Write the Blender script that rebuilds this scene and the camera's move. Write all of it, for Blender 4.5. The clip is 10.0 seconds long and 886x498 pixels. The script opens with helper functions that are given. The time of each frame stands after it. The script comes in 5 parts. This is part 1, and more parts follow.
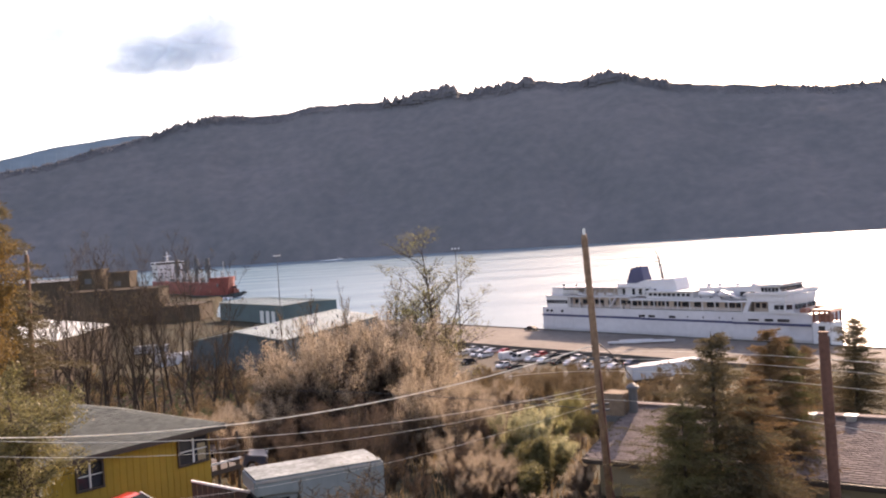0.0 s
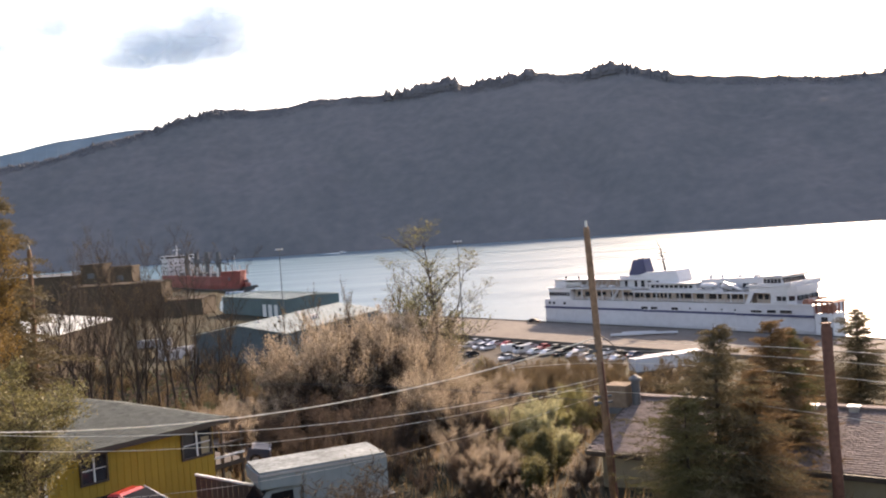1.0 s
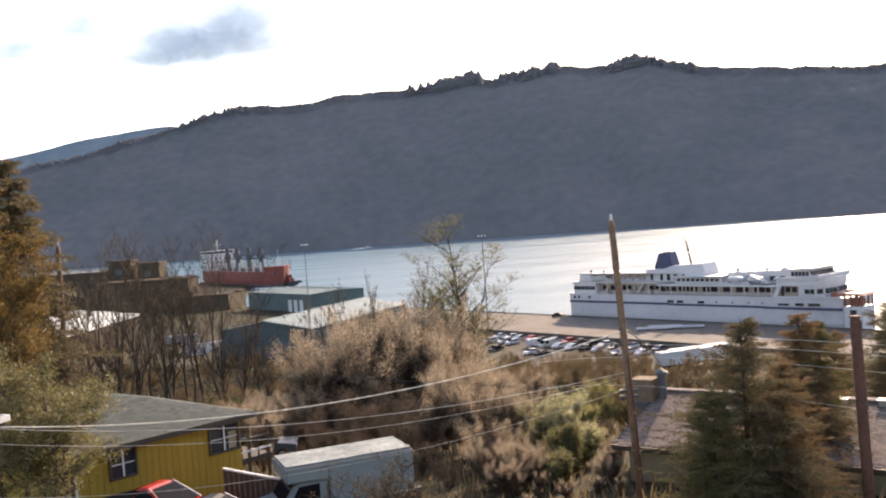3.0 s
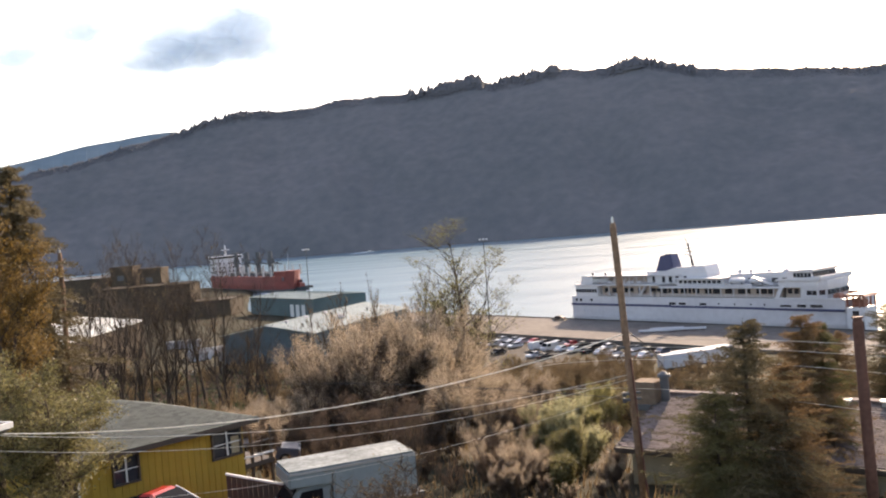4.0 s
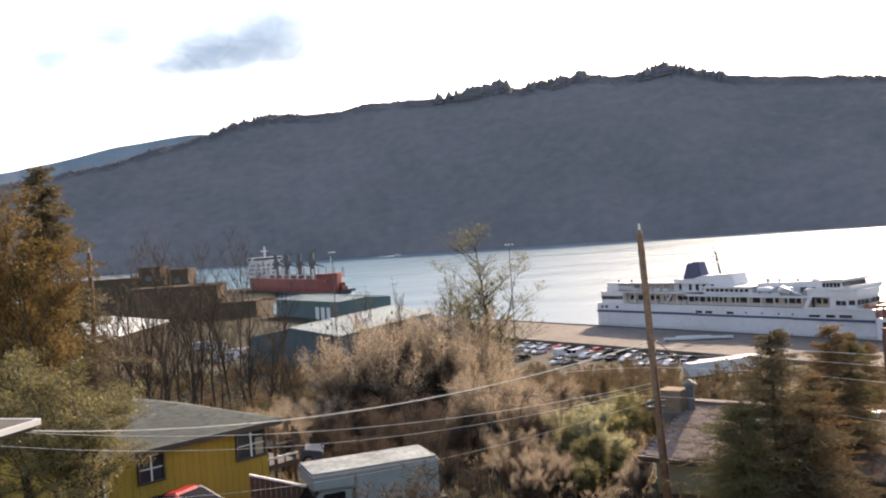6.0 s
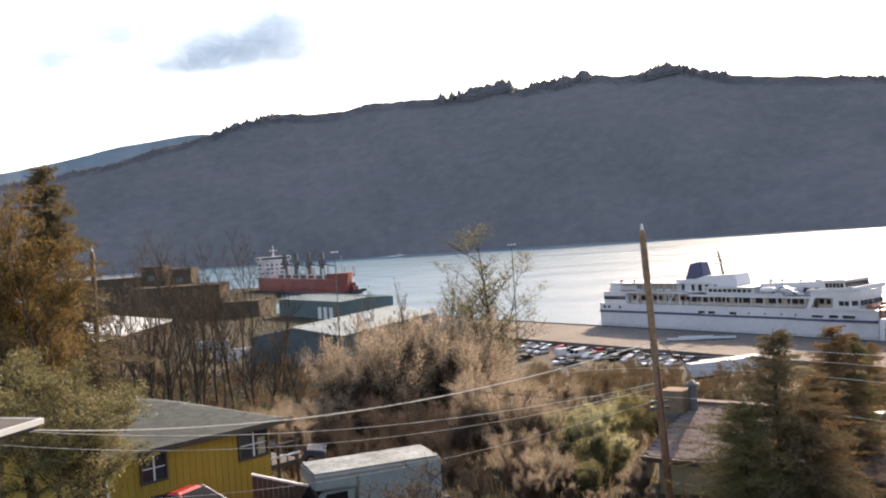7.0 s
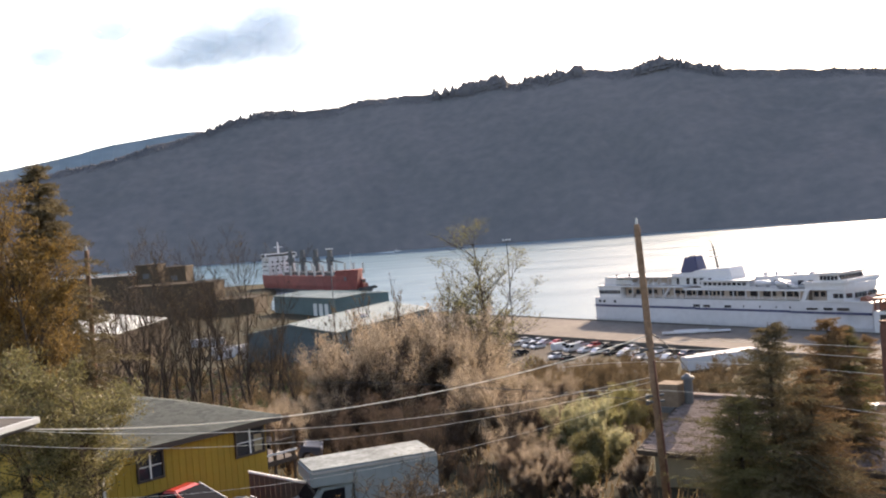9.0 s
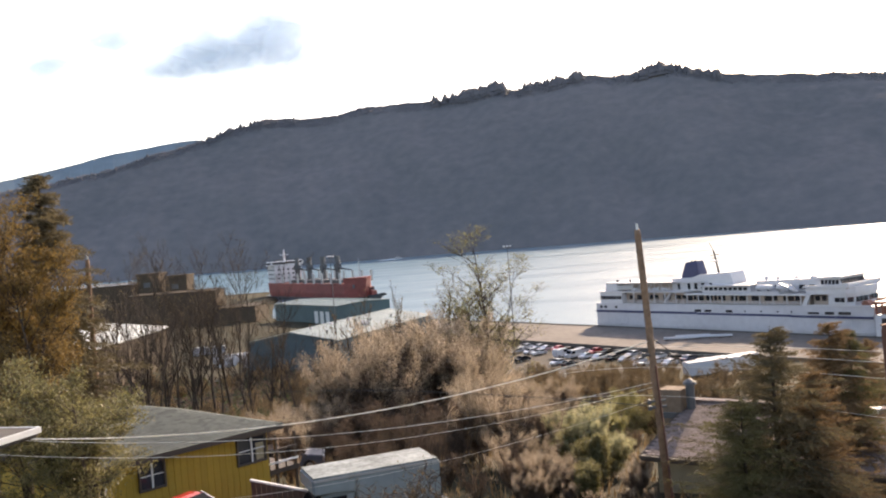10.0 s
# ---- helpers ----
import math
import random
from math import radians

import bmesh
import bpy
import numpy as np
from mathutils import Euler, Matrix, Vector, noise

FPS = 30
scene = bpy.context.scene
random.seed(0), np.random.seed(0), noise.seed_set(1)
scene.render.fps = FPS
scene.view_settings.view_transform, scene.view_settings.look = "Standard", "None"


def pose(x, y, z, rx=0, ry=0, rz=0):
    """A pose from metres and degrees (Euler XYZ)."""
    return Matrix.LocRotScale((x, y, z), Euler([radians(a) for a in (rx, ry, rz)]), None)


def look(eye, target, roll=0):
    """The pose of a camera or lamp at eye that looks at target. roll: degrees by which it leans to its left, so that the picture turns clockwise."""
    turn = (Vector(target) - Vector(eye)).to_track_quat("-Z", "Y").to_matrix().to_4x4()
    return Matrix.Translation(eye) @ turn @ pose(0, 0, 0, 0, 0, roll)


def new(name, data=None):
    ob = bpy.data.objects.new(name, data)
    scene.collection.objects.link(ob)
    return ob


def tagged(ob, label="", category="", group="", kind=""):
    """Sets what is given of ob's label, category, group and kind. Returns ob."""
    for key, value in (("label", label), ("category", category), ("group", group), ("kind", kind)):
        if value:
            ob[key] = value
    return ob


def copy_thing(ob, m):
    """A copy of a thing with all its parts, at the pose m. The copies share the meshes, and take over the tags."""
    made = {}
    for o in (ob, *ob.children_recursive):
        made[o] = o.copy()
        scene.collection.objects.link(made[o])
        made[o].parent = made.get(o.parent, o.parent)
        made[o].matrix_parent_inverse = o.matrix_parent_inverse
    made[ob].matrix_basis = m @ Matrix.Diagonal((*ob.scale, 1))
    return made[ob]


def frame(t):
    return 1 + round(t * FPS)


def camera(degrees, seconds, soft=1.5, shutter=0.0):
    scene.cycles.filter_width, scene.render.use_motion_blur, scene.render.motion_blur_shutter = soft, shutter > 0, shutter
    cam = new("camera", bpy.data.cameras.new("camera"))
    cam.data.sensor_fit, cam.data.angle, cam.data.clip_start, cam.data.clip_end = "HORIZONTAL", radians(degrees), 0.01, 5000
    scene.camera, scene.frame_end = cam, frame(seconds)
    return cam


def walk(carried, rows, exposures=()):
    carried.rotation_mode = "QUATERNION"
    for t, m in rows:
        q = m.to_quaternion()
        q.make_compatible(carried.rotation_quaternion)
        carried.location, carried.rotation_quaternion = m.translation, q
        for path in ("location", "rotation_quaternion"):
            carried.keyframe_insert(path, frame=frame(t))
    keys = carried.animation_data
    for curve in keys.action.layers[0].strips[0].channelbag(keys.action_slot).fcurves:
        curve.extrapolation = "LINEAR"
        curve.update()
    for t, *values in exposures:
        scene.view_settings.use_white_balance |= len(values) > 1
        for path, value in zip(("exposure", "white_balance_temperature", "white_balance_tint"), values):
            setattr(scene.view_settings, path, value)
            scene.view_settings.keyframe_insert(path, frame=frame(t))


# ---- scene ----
EYE = (0.0, 0.0, 36.0)
cam = camera(51.0, 10.0, soft=2.1)
TURNS = [(0, 0.00, -1.05, -3.60), (0.5, -0.02, -1.28, -3.61), (1, 0.16, -1.48, -3.87), (1.5, 1.33, -1.72, -4.11),
         (2, 1.65, -1.75, -4.11), (2.5, 1.66, -1.76, -4.11), (4, 1.76, -1.47, -4.65), (4.5, 2.04, -1.39, -4.43),
         (5, 2.64, -1.33, -4.10), (5.5, 3.07, -1.08, -3.98), (7, 3.47, -1.06, -3.87), (7.5, 3.51, -1.04, -3.86),
         (8, 3.39, -1.19, -4.34), (8.5, 3.09, -1.35, -4.34), (9, 3.18, -1.35, -4.32), (9.5, 3.31, -1.24, -4.29),
         (10, 3.19, -0.93, -4.72)]
walk(cam, [(t, pose(*EYE, 90 + pitch, 0, yaw) @ pose(0, 0, 0, 0, 0, roll)) for t, yaw, pitch, roll in TURNS],
     exposures=[(0, 1.5, 8000, 30), (1.3, 1.4, 7800, 22), (10, 1.4, 7650, 20)])

# ---- sky and sun ----
SUN_AZ, SUN_EL = radians(26), radians(27)
world = bpy.data.worlds.new("sky")
scene.world = world
world.use_nodes = True
nt = world.node_tree
sky = nt.nodes.new("ShaderNodeTexSky")
sky.sky_type, sky.sun_disc = "NISHITA", False
sky.sun_elevation, sky.sun_rotation = SUN_EL, SUN_AZ
sky.air_density, sky.dust_density, sky.ozone_density = 1.0, 1.3, 1.0
nt.links.new(sky.outputs[0], nt.nodes["Background"].inputs[0])
nt.nodes["Background"].inputs[1].default_value = 0.15
lamp = bpy.data.lights.new("sun", "SUN")
lamp.energy, lamp.angle, lamp.color = 3.6, radians(0.6), (1.0, 0.90, 0.74)
sun_at = Vector((math.sin(SUN_AZ) * math.cos(SUN_EL), math.cos(SUN_AZ) * math.cos(SUN_EL), math.sin(SUN_EL)))
new("sun", lamp).matrix_world = look(sun_at * 400, (0, 0, 0))


# ---- materials ----
def mat(name, col, rough=0.7, metal=0.0, scale=2.0, var=0.25, bump=0.0, bscale=30.0, col2=None, trans=0.0, island=False, spec=0.5, coat=0.0, each=0.0):
    m = bpy.data.materials.new(name)
    m.use_nodes = True
    t = m.node_tree
    n, k = t.nodes, t.links.new
    b = n["Principled BSDF"]
    co = n.new("ShaderNodeTexCoord")
    big, fine = n.new("ShaderNodeTexNoise"), n.new("ShaderNodeTexNoise")
    big.inputs["Scale"].default_value, big.inputs["Detail"].default_value = scale * 0.22, 4
    fine.inputs["Scale"].default_value, fine.inputs["Detail"].default_value = scale * 2.3, 5
    k(co.outputs["Object"], big.inputs["Vector"])
    k(co.outputs["Object"], fine.inputs["Vector"])
    add = n.new("ShaderNodeMath")
    add.operation = "ADD"
    k(big.outputs["Fac"], add.inputs[0])
    k(fine.outputs["Fac"], add.inputs[1])
    ramp = n.new("ShaderNodeMapRange")
    ramp.inputs["From Min"].default_value, ramp.inputs["From Max"].default_value = 0.7, 1.3
    k(add.outputs[0], ramp.inputs["Value"])
    last = ramp.outputs[0]
    if island or each:
        rnd = n.new("ShaderNodeNewGeometry") if island else n.new("ShaderNodeObjectInfo")
        av = n.new("ShaderNodeMix")
        av.inputs[0].default_value = 0.65 if island else each
        k(last, av.inputs[2])
        k(rnd.outputs["Random Per Island" if island else "Random"], av.inputs[3])
        last = av.outputs[0]
    mix = n.new("ShaderNodeMix")
    mix.data_type = "RGBA"
    c2 = col2 or tuple(min(1, c * (1 + var)) for c in col)
    c1 = col if col2 else tuple(c * (1 - var) for c in col)
    mix.inputs[6].default_value, mix.inputs[7].default_value = (*c1, 1), (*c2, 1)
    k(last, mix.inputs[0])
    k(mix.outputs[2], b.inputs["Base Color"])
    b.inputs["Roughness"].default_value, b.inputs["Metallic"].default_value = rough, metal
    b.inputs["Specular IOR Level"].default_value = min(spec, 0.12) if rough >= 0.8 else spec
    b.inputs["Coat Weight"].default_value = coat
    if bump:
        bn, bt = n.new("ShaderNodeBump"), n.new("ShaderNodeTexNoise")
        bt.inputs["Scale"].default_value, bt.inputs["Detail"].default_value = bscale, 5
        k(co.outputs["Object"], bt.inputs["Vector"])
        k(bt.outputs["Fac"], bn.inputs["Height"])
        bn.inputs["Strength"].default_value, bn.inputs["Distance"].default_value = bump, 0.05
        k(bn.outputs[0], b.inputs["Normal"])
    if trans:
        tr, ms = n.new("ShaderNodeBsdfTranslucent"), n.new("ShaderNodeMixShader")
        k(mix.outputs[2], tr.inputs[0])
        ms.inputs[0].default_value = trans
        k(b.outputs[0], ms.inputs[1])
        k(tr.outputs[0], ms.inputs[2])
        k(ms.outputs[0], n["Material Output"].inputs[0])
    return m


def water_mat():
    m = bpy.data.materials.new("lake_water")
    m.use_nodes = True
    n, k = m.node_tree.nodes, m.node_tree.links.new
    b = n["Principled BSDF"]
    co = n.new("ShaderNodeTexCoord")
    b.inputs["Base Color"].default_value = (0.06, 0.135, 0.18, 1)
    b.inputs["IOR"].default_value = 1.33
    bp = None
    for sc, sx, st, ds in ((0.5, 1.5, 0.3, 0.3), (0.06, 1.5, 0.12, 0.7)):
        mp, tx, bn = n.new("ShaderNodeMapping"), n.new("ShaderNodeTexNoise"), n.new("ShaderNodeBump")
        mp.inputs["Scale"].default_value = (1, sx, 1)
        mp.inputs["Rotation"].default_value = (0, 0, 0.35)
        tx.inputs["Scale"].default_value, tx.inputs["Detail"].default_value = sc, 4
        k(co.outputs["Object"], mp.inputs[0])
        k(mp.outputs[0], tx.inputs["Vector"])
        k(tx.outputs["Fac"], bn.inputs["Height"])
        bn.inputs["Strength"].default_value, bn.inputs["Distance"].default_value = st, ds
        if bp:
            k(bp.outputs[0], bn.inputs["Normal"])
        bp = bn
    k(bp.outputs[0], b.inputs["Normal"])
    # calm and ruffled stretches
    mp, tx, rg = n.new("ShaderNodeMapping"), n.new("ShaderNodeTexNoise"), n.new("ShaderNodeMapRange")
    mp.inputs["Scale"].default_value = (1, 3.2, 1)
    mp.inputs["Rotation"].default_value = (0, 0, 0.5)
    tx.inputs["Scale"].default_value, tx.inputs["Detail"].default_value = 0.006, 5
    k(co.outputs["Object"], mp.inputs[0])
    k(mp.outputs[0], tx.inputs["Vector"])
    rg.inputs["From Min"].default_value, rg.inputs["From Max"].default_value = 0.35, 0.65
    rg.inputs["To Min"].default_value, rg.inputs["To Max"].default_value = 0.31, 0.46
    k(tx.outputs["Fac"], rg.inputs["Value"])
    k(rg.outputs[0], b.inputs["Roughness"])
    return m


def cloud_mat():
    m = bpy.data.materials.new("cloud_vapour")
    m.use_nodes = True
    n, k = m.node_tree.nodes, m.node_tree.links.new
    co, mp, tx = n.new("ShaderNodeTexCoord"), n.new("ShaderNodeVectorMath"), n.new("ShaderNodeTexNoise")
    mp.operation = "LENGTH"
    k(co.outputs["Object"], mp.inputs[0])
    inf = n.new("ShaderNodeObjectInfo")
    off = n.new("ShaderNodeVectorMath")
    off.operation = "ADD"
    k(co.outputs["Object"], off.inputs[0])
    k(inf.outputs["Random"], off.inputs[1])
    tx.inputs["Scale"].default_value, tx.inputs["Detail"].default_value = 1.6, 5
    k(off.outputs[0], tx.inputs["Vector"])
    a = n.new("ShaderNodeMath")
    a.operation = "MULTIPLY_ADD"
    k(tx.outputs["Fac"], a.inputs[0])
    a.inputs[1].default_value = 1.0
    a.inputs[2].default_value = -0.5
    s = n.new("ShaderNodeMath")
    s.operation = "ADD"
    k(a.outputs[0], s.inputs[0])
    k(mp.outputs["Value"], s.inputs[1])
    r = n.new("ShaderNodeMapRange")
    r.interpolation_type = "SMOOTHSTEP"
    r.inputs["From Min"].default_value, r.inputs["From Max"].default_value = 0.15, 0.72
    r.inputs["To Min"].default_value, r.inputs["To Max"].default_value = 0.58, 0.0
    k(s.outputs[0], r.inputs["Value"])
    tr, df, ms = n.new("ShaderNodeBsdfTransparent"), n.new("ShaderNodeBsdfDiffuse"), n.new("ShaderNodeMixShader")
    df.inputs[0].default_value = (0.74, 0.83, 0.92, 1)
    k(r.outputs[0], ms.inputs[0])
    k(tr.outputs[0], ms.inputs[1])
    k(df.outputs[0], ms.inputs[2])
    k(ms.outputs[0], n["Material Output"].inputs[0])
    return m


TRUCKGREY = mat("dull_grey_white_panel", (0.20, 0.235, 0.24), 0.45, scale=1.2, var=0.12)
# dapple of branch shadows on the truck roof, put into the colour
DAPPLED = mat("painted_branch_shade_panel", (0.05, 0.062, 0.058), 0.6, scale=2.2, col2=(0.30, 0.33, 0.32))
WATER, CLOUD = water_mat(), cloud_mat()
EARTH = mat("brushy_earth", (0.05, 0.038, 0.024), 0.95, scale=0.35, bump=0.6, bscale=3, col2=(0.03, 0.032, 0.015))
GRAVEL = mat("gravel", (0.075, 0.064, 0.052), 0.95, scale=0.3, var=0.2, bump=0.3, bscale=8)
CONCRETE = mat("worn_quay_concrete", (0.155, 0.134, 0.116), 0.9, scale=0.25, var=0.25, bump=0.2, bscale=5)
DARKCON = mat("dark_wet_concrete", (0.10, 0.09, 0.08), 0.9, scale=1, var=0.3)
# both mountain forest colours are raised and greyed to carry distance haze
FOREST = mat("forest_floor_haze_toned", (0.112, 0.117, 0.122), 0.95, scale=0.02, col2=(0.165, 0.157, 0.158), spec=0.1, bump=0.3, bscale=0.12)
FIRS = mat("far_conifers_haze_toned", (0.105, 0.108, 0.114), 0.9, scale=0.02, col2=(0.145, 0.138, 0.14), spec=0.1)
# aerial haze over the far ridge, painted as pale blue base colour
HAZY = mat("far_forest_painted_haze", (0.15, 0.20, 0.23), 0.95, scale=0.005, var=0.15, spec=0.1)
WHITE = mat("white_ship_paint", (0.56, 0.545, 0.55), 0.45, scale=0.5, var=0.07, bump=0.08, bscale=2)
WORN = mat("streaked_white_hull", (0.44, 0.42, 0.435), 0.5, scale=0.25, var=0.1, col2=(0.54, 0.525, 0.54))
NAVY = mat("navy_paint", (0.035, 0.04, 0.10), 0.5, scale=1, var=0.15)
PANE = mat("dark_window_glass", (0.03, 0.03, 0.035), 0.12, scale=1, var=0.2)
REDHULL = mat("faded_red_hull", (0.22, 0.05, 0.04), 0.6, scale=0.15, var=0.25)
ORANGE = mat("rusty_orange_paint", (0.24, 0.09, 0.055), 0.6, scale=1, var=0.25)
DARKSTEEL = mat("dark_grey_steel", (0.07, 0.075, 0.08), 0.55, scale=1, var=0.2)
GALV = mat("galvanised_steel", (0.45, 0.46, 0.47), 0.4, 0.7, scale=2, var=0.12)
BLUEWALL = mat("slate_blue_cladding", (0.05, 0.075, 0.085), 0.6, scale=0.6, var=0.15)
TEALWALL = mat("teal_cladding", (0.065, 0.105, 0.11), 0.6, scale=0.6, var=0.15)
METALROOF = mat("pale_metal_roofing", (0.25, 0.29, 0.27), 0.5, 0.1, scale=0.5, var=0.15)
SHINYROOF = mat("bright_metal_roofing", (0.80, 0.77, 0.68), 0.45, 0.1, scale=0.5, var=0.12)
TANWALL = mat("brown_mill_cladding", (0.075, 0.058, 0.042), 0.8, scale=0.3, var=0.2)
YELLOW = mat("mustard_yellow_siding", (0.31, 0.195, 0.018), 0.75, scale=1.5, var=0.16, bump=0.2, bscale=14, each=0.4)
SHINGLE = mat("grey_asphalt_shingle", (0.105, 0.115, 0.105), 0.9, scale=2, var=0.3, bump=0.4, bscale=60, island=True)
SHINGLE2 = mat("brown_asphalt_shingle", (0.19, 0.15, 0.135), 0.9, scale=2, var=0.3, bump=0.4, bscale=60, each=0.6)
SHINGLE3 = mat("brown_asphalt_shingle_field", (0.19, 0.15, 0.135), 0.9, scale=2, var=0.3, bump=0.4, bscale=60, island=True)
TRIM = mat("white_trim", (0.55, 0.55, 0.53), 0.6, scale=3, var=0.08)
DARKTRIM = mat("dark_brown_trim", (0.05, 0.035, 0.025), 0.7, scale=3, var=0.2)
# shade under the ferry's decks, painted as a browner wall colour
SHADEDWALL = mat("shade_toned_promenade_wall", (0.42, 0.33, 0.27), 0.6, scale=0.6, var=0.12)
BEIGE = mat("beige_stucco", (0.28, 0.23, 0.15), 0.9, scale=1, var=0.12, bump=0.3, bscale=40)
POLEWOOD = mat("weathered_pole_wood", (0.21, 0.135, 0.09), 0.85, scale=3, var=0.35, bump=0.5, bscale=12)
POLEDARK = mat("creosoted_pole_wood", (0.12, 0.06, 0.045), 0.8, scale=3, var=0.3, bump=0.4, bscale=12)
BARK = mat("grey_brown_bark", (0.065, 0.049, 0.038), 0.9, scale=2, var=0.35, bump=0.5, bscale=15)
TWIG = mat("tan_twigs", (0.17, 0.125, 0.085), 0.85, scale=1, var=0.3)
# sun glint along the wires is put into this pale base colour
CABLE = mat("pale_glint_toned_cable", (0.80, 0.75, 0.64), 0.45, 0.3, scale=4, var=0.2)
BLACKCABLE = mat("black_cable", (0.03, 0.03, 0.03), 0.6, scale=4, var=0.2)
LEAFY = mat("spring_yellow_green_leaves", (0.16, 0.16, 0.05), 0.6, scale=1, col2=(0.32, 0.28, 0.13), trans=0.6, island=True)
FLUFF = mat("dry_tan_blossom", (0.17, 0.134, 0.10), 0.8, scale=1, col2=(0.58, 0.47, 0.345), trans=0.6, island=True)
# dead leaf brown, also used as painted shade in and between the shrubs
DEADSHADELEAF = mat("dead_and_shade_brown_leaves", (0.062, 0.046, 0.036), 0.85, scale=1, col2=(0.175, 0.125, 0.092), trans=0.4, island=True)
OLIVENEEDLE = mat("olive_conifer_needles", (0.075, 0.075, 0.03), 0.7, scale=1, col2=(0.17, 0.145, 0.06), trans=0.4, island=True)
BUDS = mat("brown_buds", (0.14, 0.09, 0.05), 0.8, scale=1, col2=(0.26, 0.19, 0.10), trans=0.3, island=True)
RUSSET = mat("russet_leaves", (0.11, 0.068, 0.02), 0.7, scale=1, col2=(0.26, 0.165, 0.045), trans=0.4, island=True)
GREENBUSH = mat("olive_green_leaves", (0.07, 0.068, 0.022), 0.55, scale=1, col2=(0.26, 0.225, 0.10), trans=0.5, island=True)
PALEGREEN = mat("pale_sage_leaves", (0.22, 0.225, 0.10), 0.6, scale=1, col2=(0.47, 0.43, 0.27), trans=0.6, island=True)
NEEDLES = mat("dark_fir_needles", (0.07, 0.058, 0.034), 0.7, scale=1, col2=(0.15, 0.12, 0.062), trans=0.45, island=True)
REDDISH = mat("reddish_cedar_needles", (0.11, 0.075, 0.038), 0.7, scale=1, col2=(0.25, 0.155, 0.075), trans=0.45, island=True)
REDPAINT = mat("red_car_paint", (0.45, 0.02, 0.02), 0.3, scale=1, var=0.08, coat=0.6)
BLACKPAINT = mat("black_car_paint", (0.012, 0.013, 0.015), 0.5, scale=1, var=0.1, spec=0.2)
SILVER = mat("silver_car_paint", (0.45, 0.47, 0.50), 0.3, 0.4, scale=1, var=0.08, coat=0.5)
WHITECAR = mat("white_car_paint", (0.50, 0.51, 0.53), 0.3, scale=1, var=0.06, coat=0.5)
BLUECAR = mat("blue_car_paint", (0.05, 0.065, 0.10), 0.3, scale=1, var=0.08, coat=0.5)
CARGLASS = mat("tinted_car_glass", (0.012, 0.012, 0.014), 0.06, scale=1, var=0.2, spec=0.05)
DARKBUSH = mat("dark_green_leaves", (0.03, 0.04, 0.015), 0.7, scale=1, col2=(0.09, 0.095, 0.03), trans=0.3, island=True)
RUBBER = mat("black_rubber", (0.02, 0.02, 0.02), 0.9, scale=5, var=0.2)
FOAM = mat("white_foam", (0.85, 0.87, 0.88), 0.8, scale=0.5, var=0.08)
LENSRED = mat("red_lamp_lens", (0.5, 0.02, 0.02), 0.25, scale=5, var=0.1)


# ---- shape helpers ----
class Shape:
    def __init__(self):
        self.v, self.f = [], []

    def add(self, verts, faces):
        o = len(self.v)
        self.v += [tuple(p) for p in verts]
        self.f += [tuple(i + o for i in q) for q in faces]
        return self

    def box(self, x0, y0, z0, x1, y1, z1):
        return self.add([(x0, y0, z0), (x1, y0, z0), (x1, y1, z0), (x0, y1, z0), (x0, y0, z1), (x1, y0, z1), (x1, y1, z1), (x0, y1, z1)],
                        [(3, 2, 1, 0), (4, 5, 6, 7), (0, 1, 5, 4), (1, 2, 6, 5), (2, 3, 7, 6), (3, 0, 4, 7)])

    def loft(self, rings, cap=True):
        k = len(rings[0])
        verts = [p for r in rings for p in r]
        faces = []
        for i in range(len(rings) - 1):
            for j in range(k):
                a, b = i * k + j, i * k + (j + 1) % k
                faces.append((a, b, b + k, a + k))
        if cap:
            faces += [tuple(range(k))[::-1], tuple(range((len(rings) - 1) * k, len(rings) * k))]
        return self.add(verts, faces)

    def prism(self, poly, z0, z1):
        return self.loft([[(x, y, z0) for x, y in poly], [(x, y, z1) for x, y in poly]])

    def side(self, poly, y0, y1):
        """A profile of (x, z) points drawn out along y."""
        return self.loft([[(x, y0, z) for x, z in poly], [(x, y1, z) for x, z in poly]])

    def tube(self, pts, radii, n=8, cap=True):
        rings = []
        for i, p in enumerate(pts):
            p = Vector(p)
            d = (Vector(pts[min(i + 1, len(pts) - 1)]) - Vector(pts[max(i - 1, 0)])).normalized()
            a = d.orthogonal().normalized() if abs(d.z) < 0.99 else Vector((1, 0, 0))
            b = d.cross(a).normalized()
            a = b.cross(d)
            rings.append([p + radii[i] * (math.cos(2 * math.pi * j / n) * a + math.sin(2 * math.pi * j / n) * b) for j in range(n)])
        return self.loft(rings, cap)

    def mesh(self, name, material, smooth=False, bevel=0.0):
        me = bpy.data.meshes.new(name)
        me.from_pydata(self.v, [], self.f)
        bm = bmesh.new()
        bm.from_mesh(me)
        bmesh.ops.recalc_face_normals(bm, faces=bm.faces)
        if bevel:
            bmesh.ops.bevel(bm, geom=list(bm.edges), offset=bevel, segments=2, affect="EDGES", clamp_overlap=True)
        for q in bm.faces:
            q.smooth = smooth
        bm.to_mesh(me)
        bm.free()
        me.materials.append(material)
        return me


def part(name, shape, material, parent=None, label="", smooth=False, bevel=0.0, at=None):
    ob = new(name, shape if isinstance(shape, bpy.types.Mesh) else shape.mesh(name, material, smooth, bevel))
    if parent:
        ob.parent = parent
    if at is not None:
        ob.matrix_basis = at
    return tagged(ob, label) if label else ob


def thing(name, m, label, category, group=""):
    ob = new(name)
    ob.empty_display_size = 0.3
    ob.matrix_basis = m
    return tagged(ob, label, category, group)


def big_mesh(name, verts, faces, material):
    me = bpy.data.meshes.new(name)
    me.from_pydata(verts, [], faces)
    me.materials.append(material)
    return me


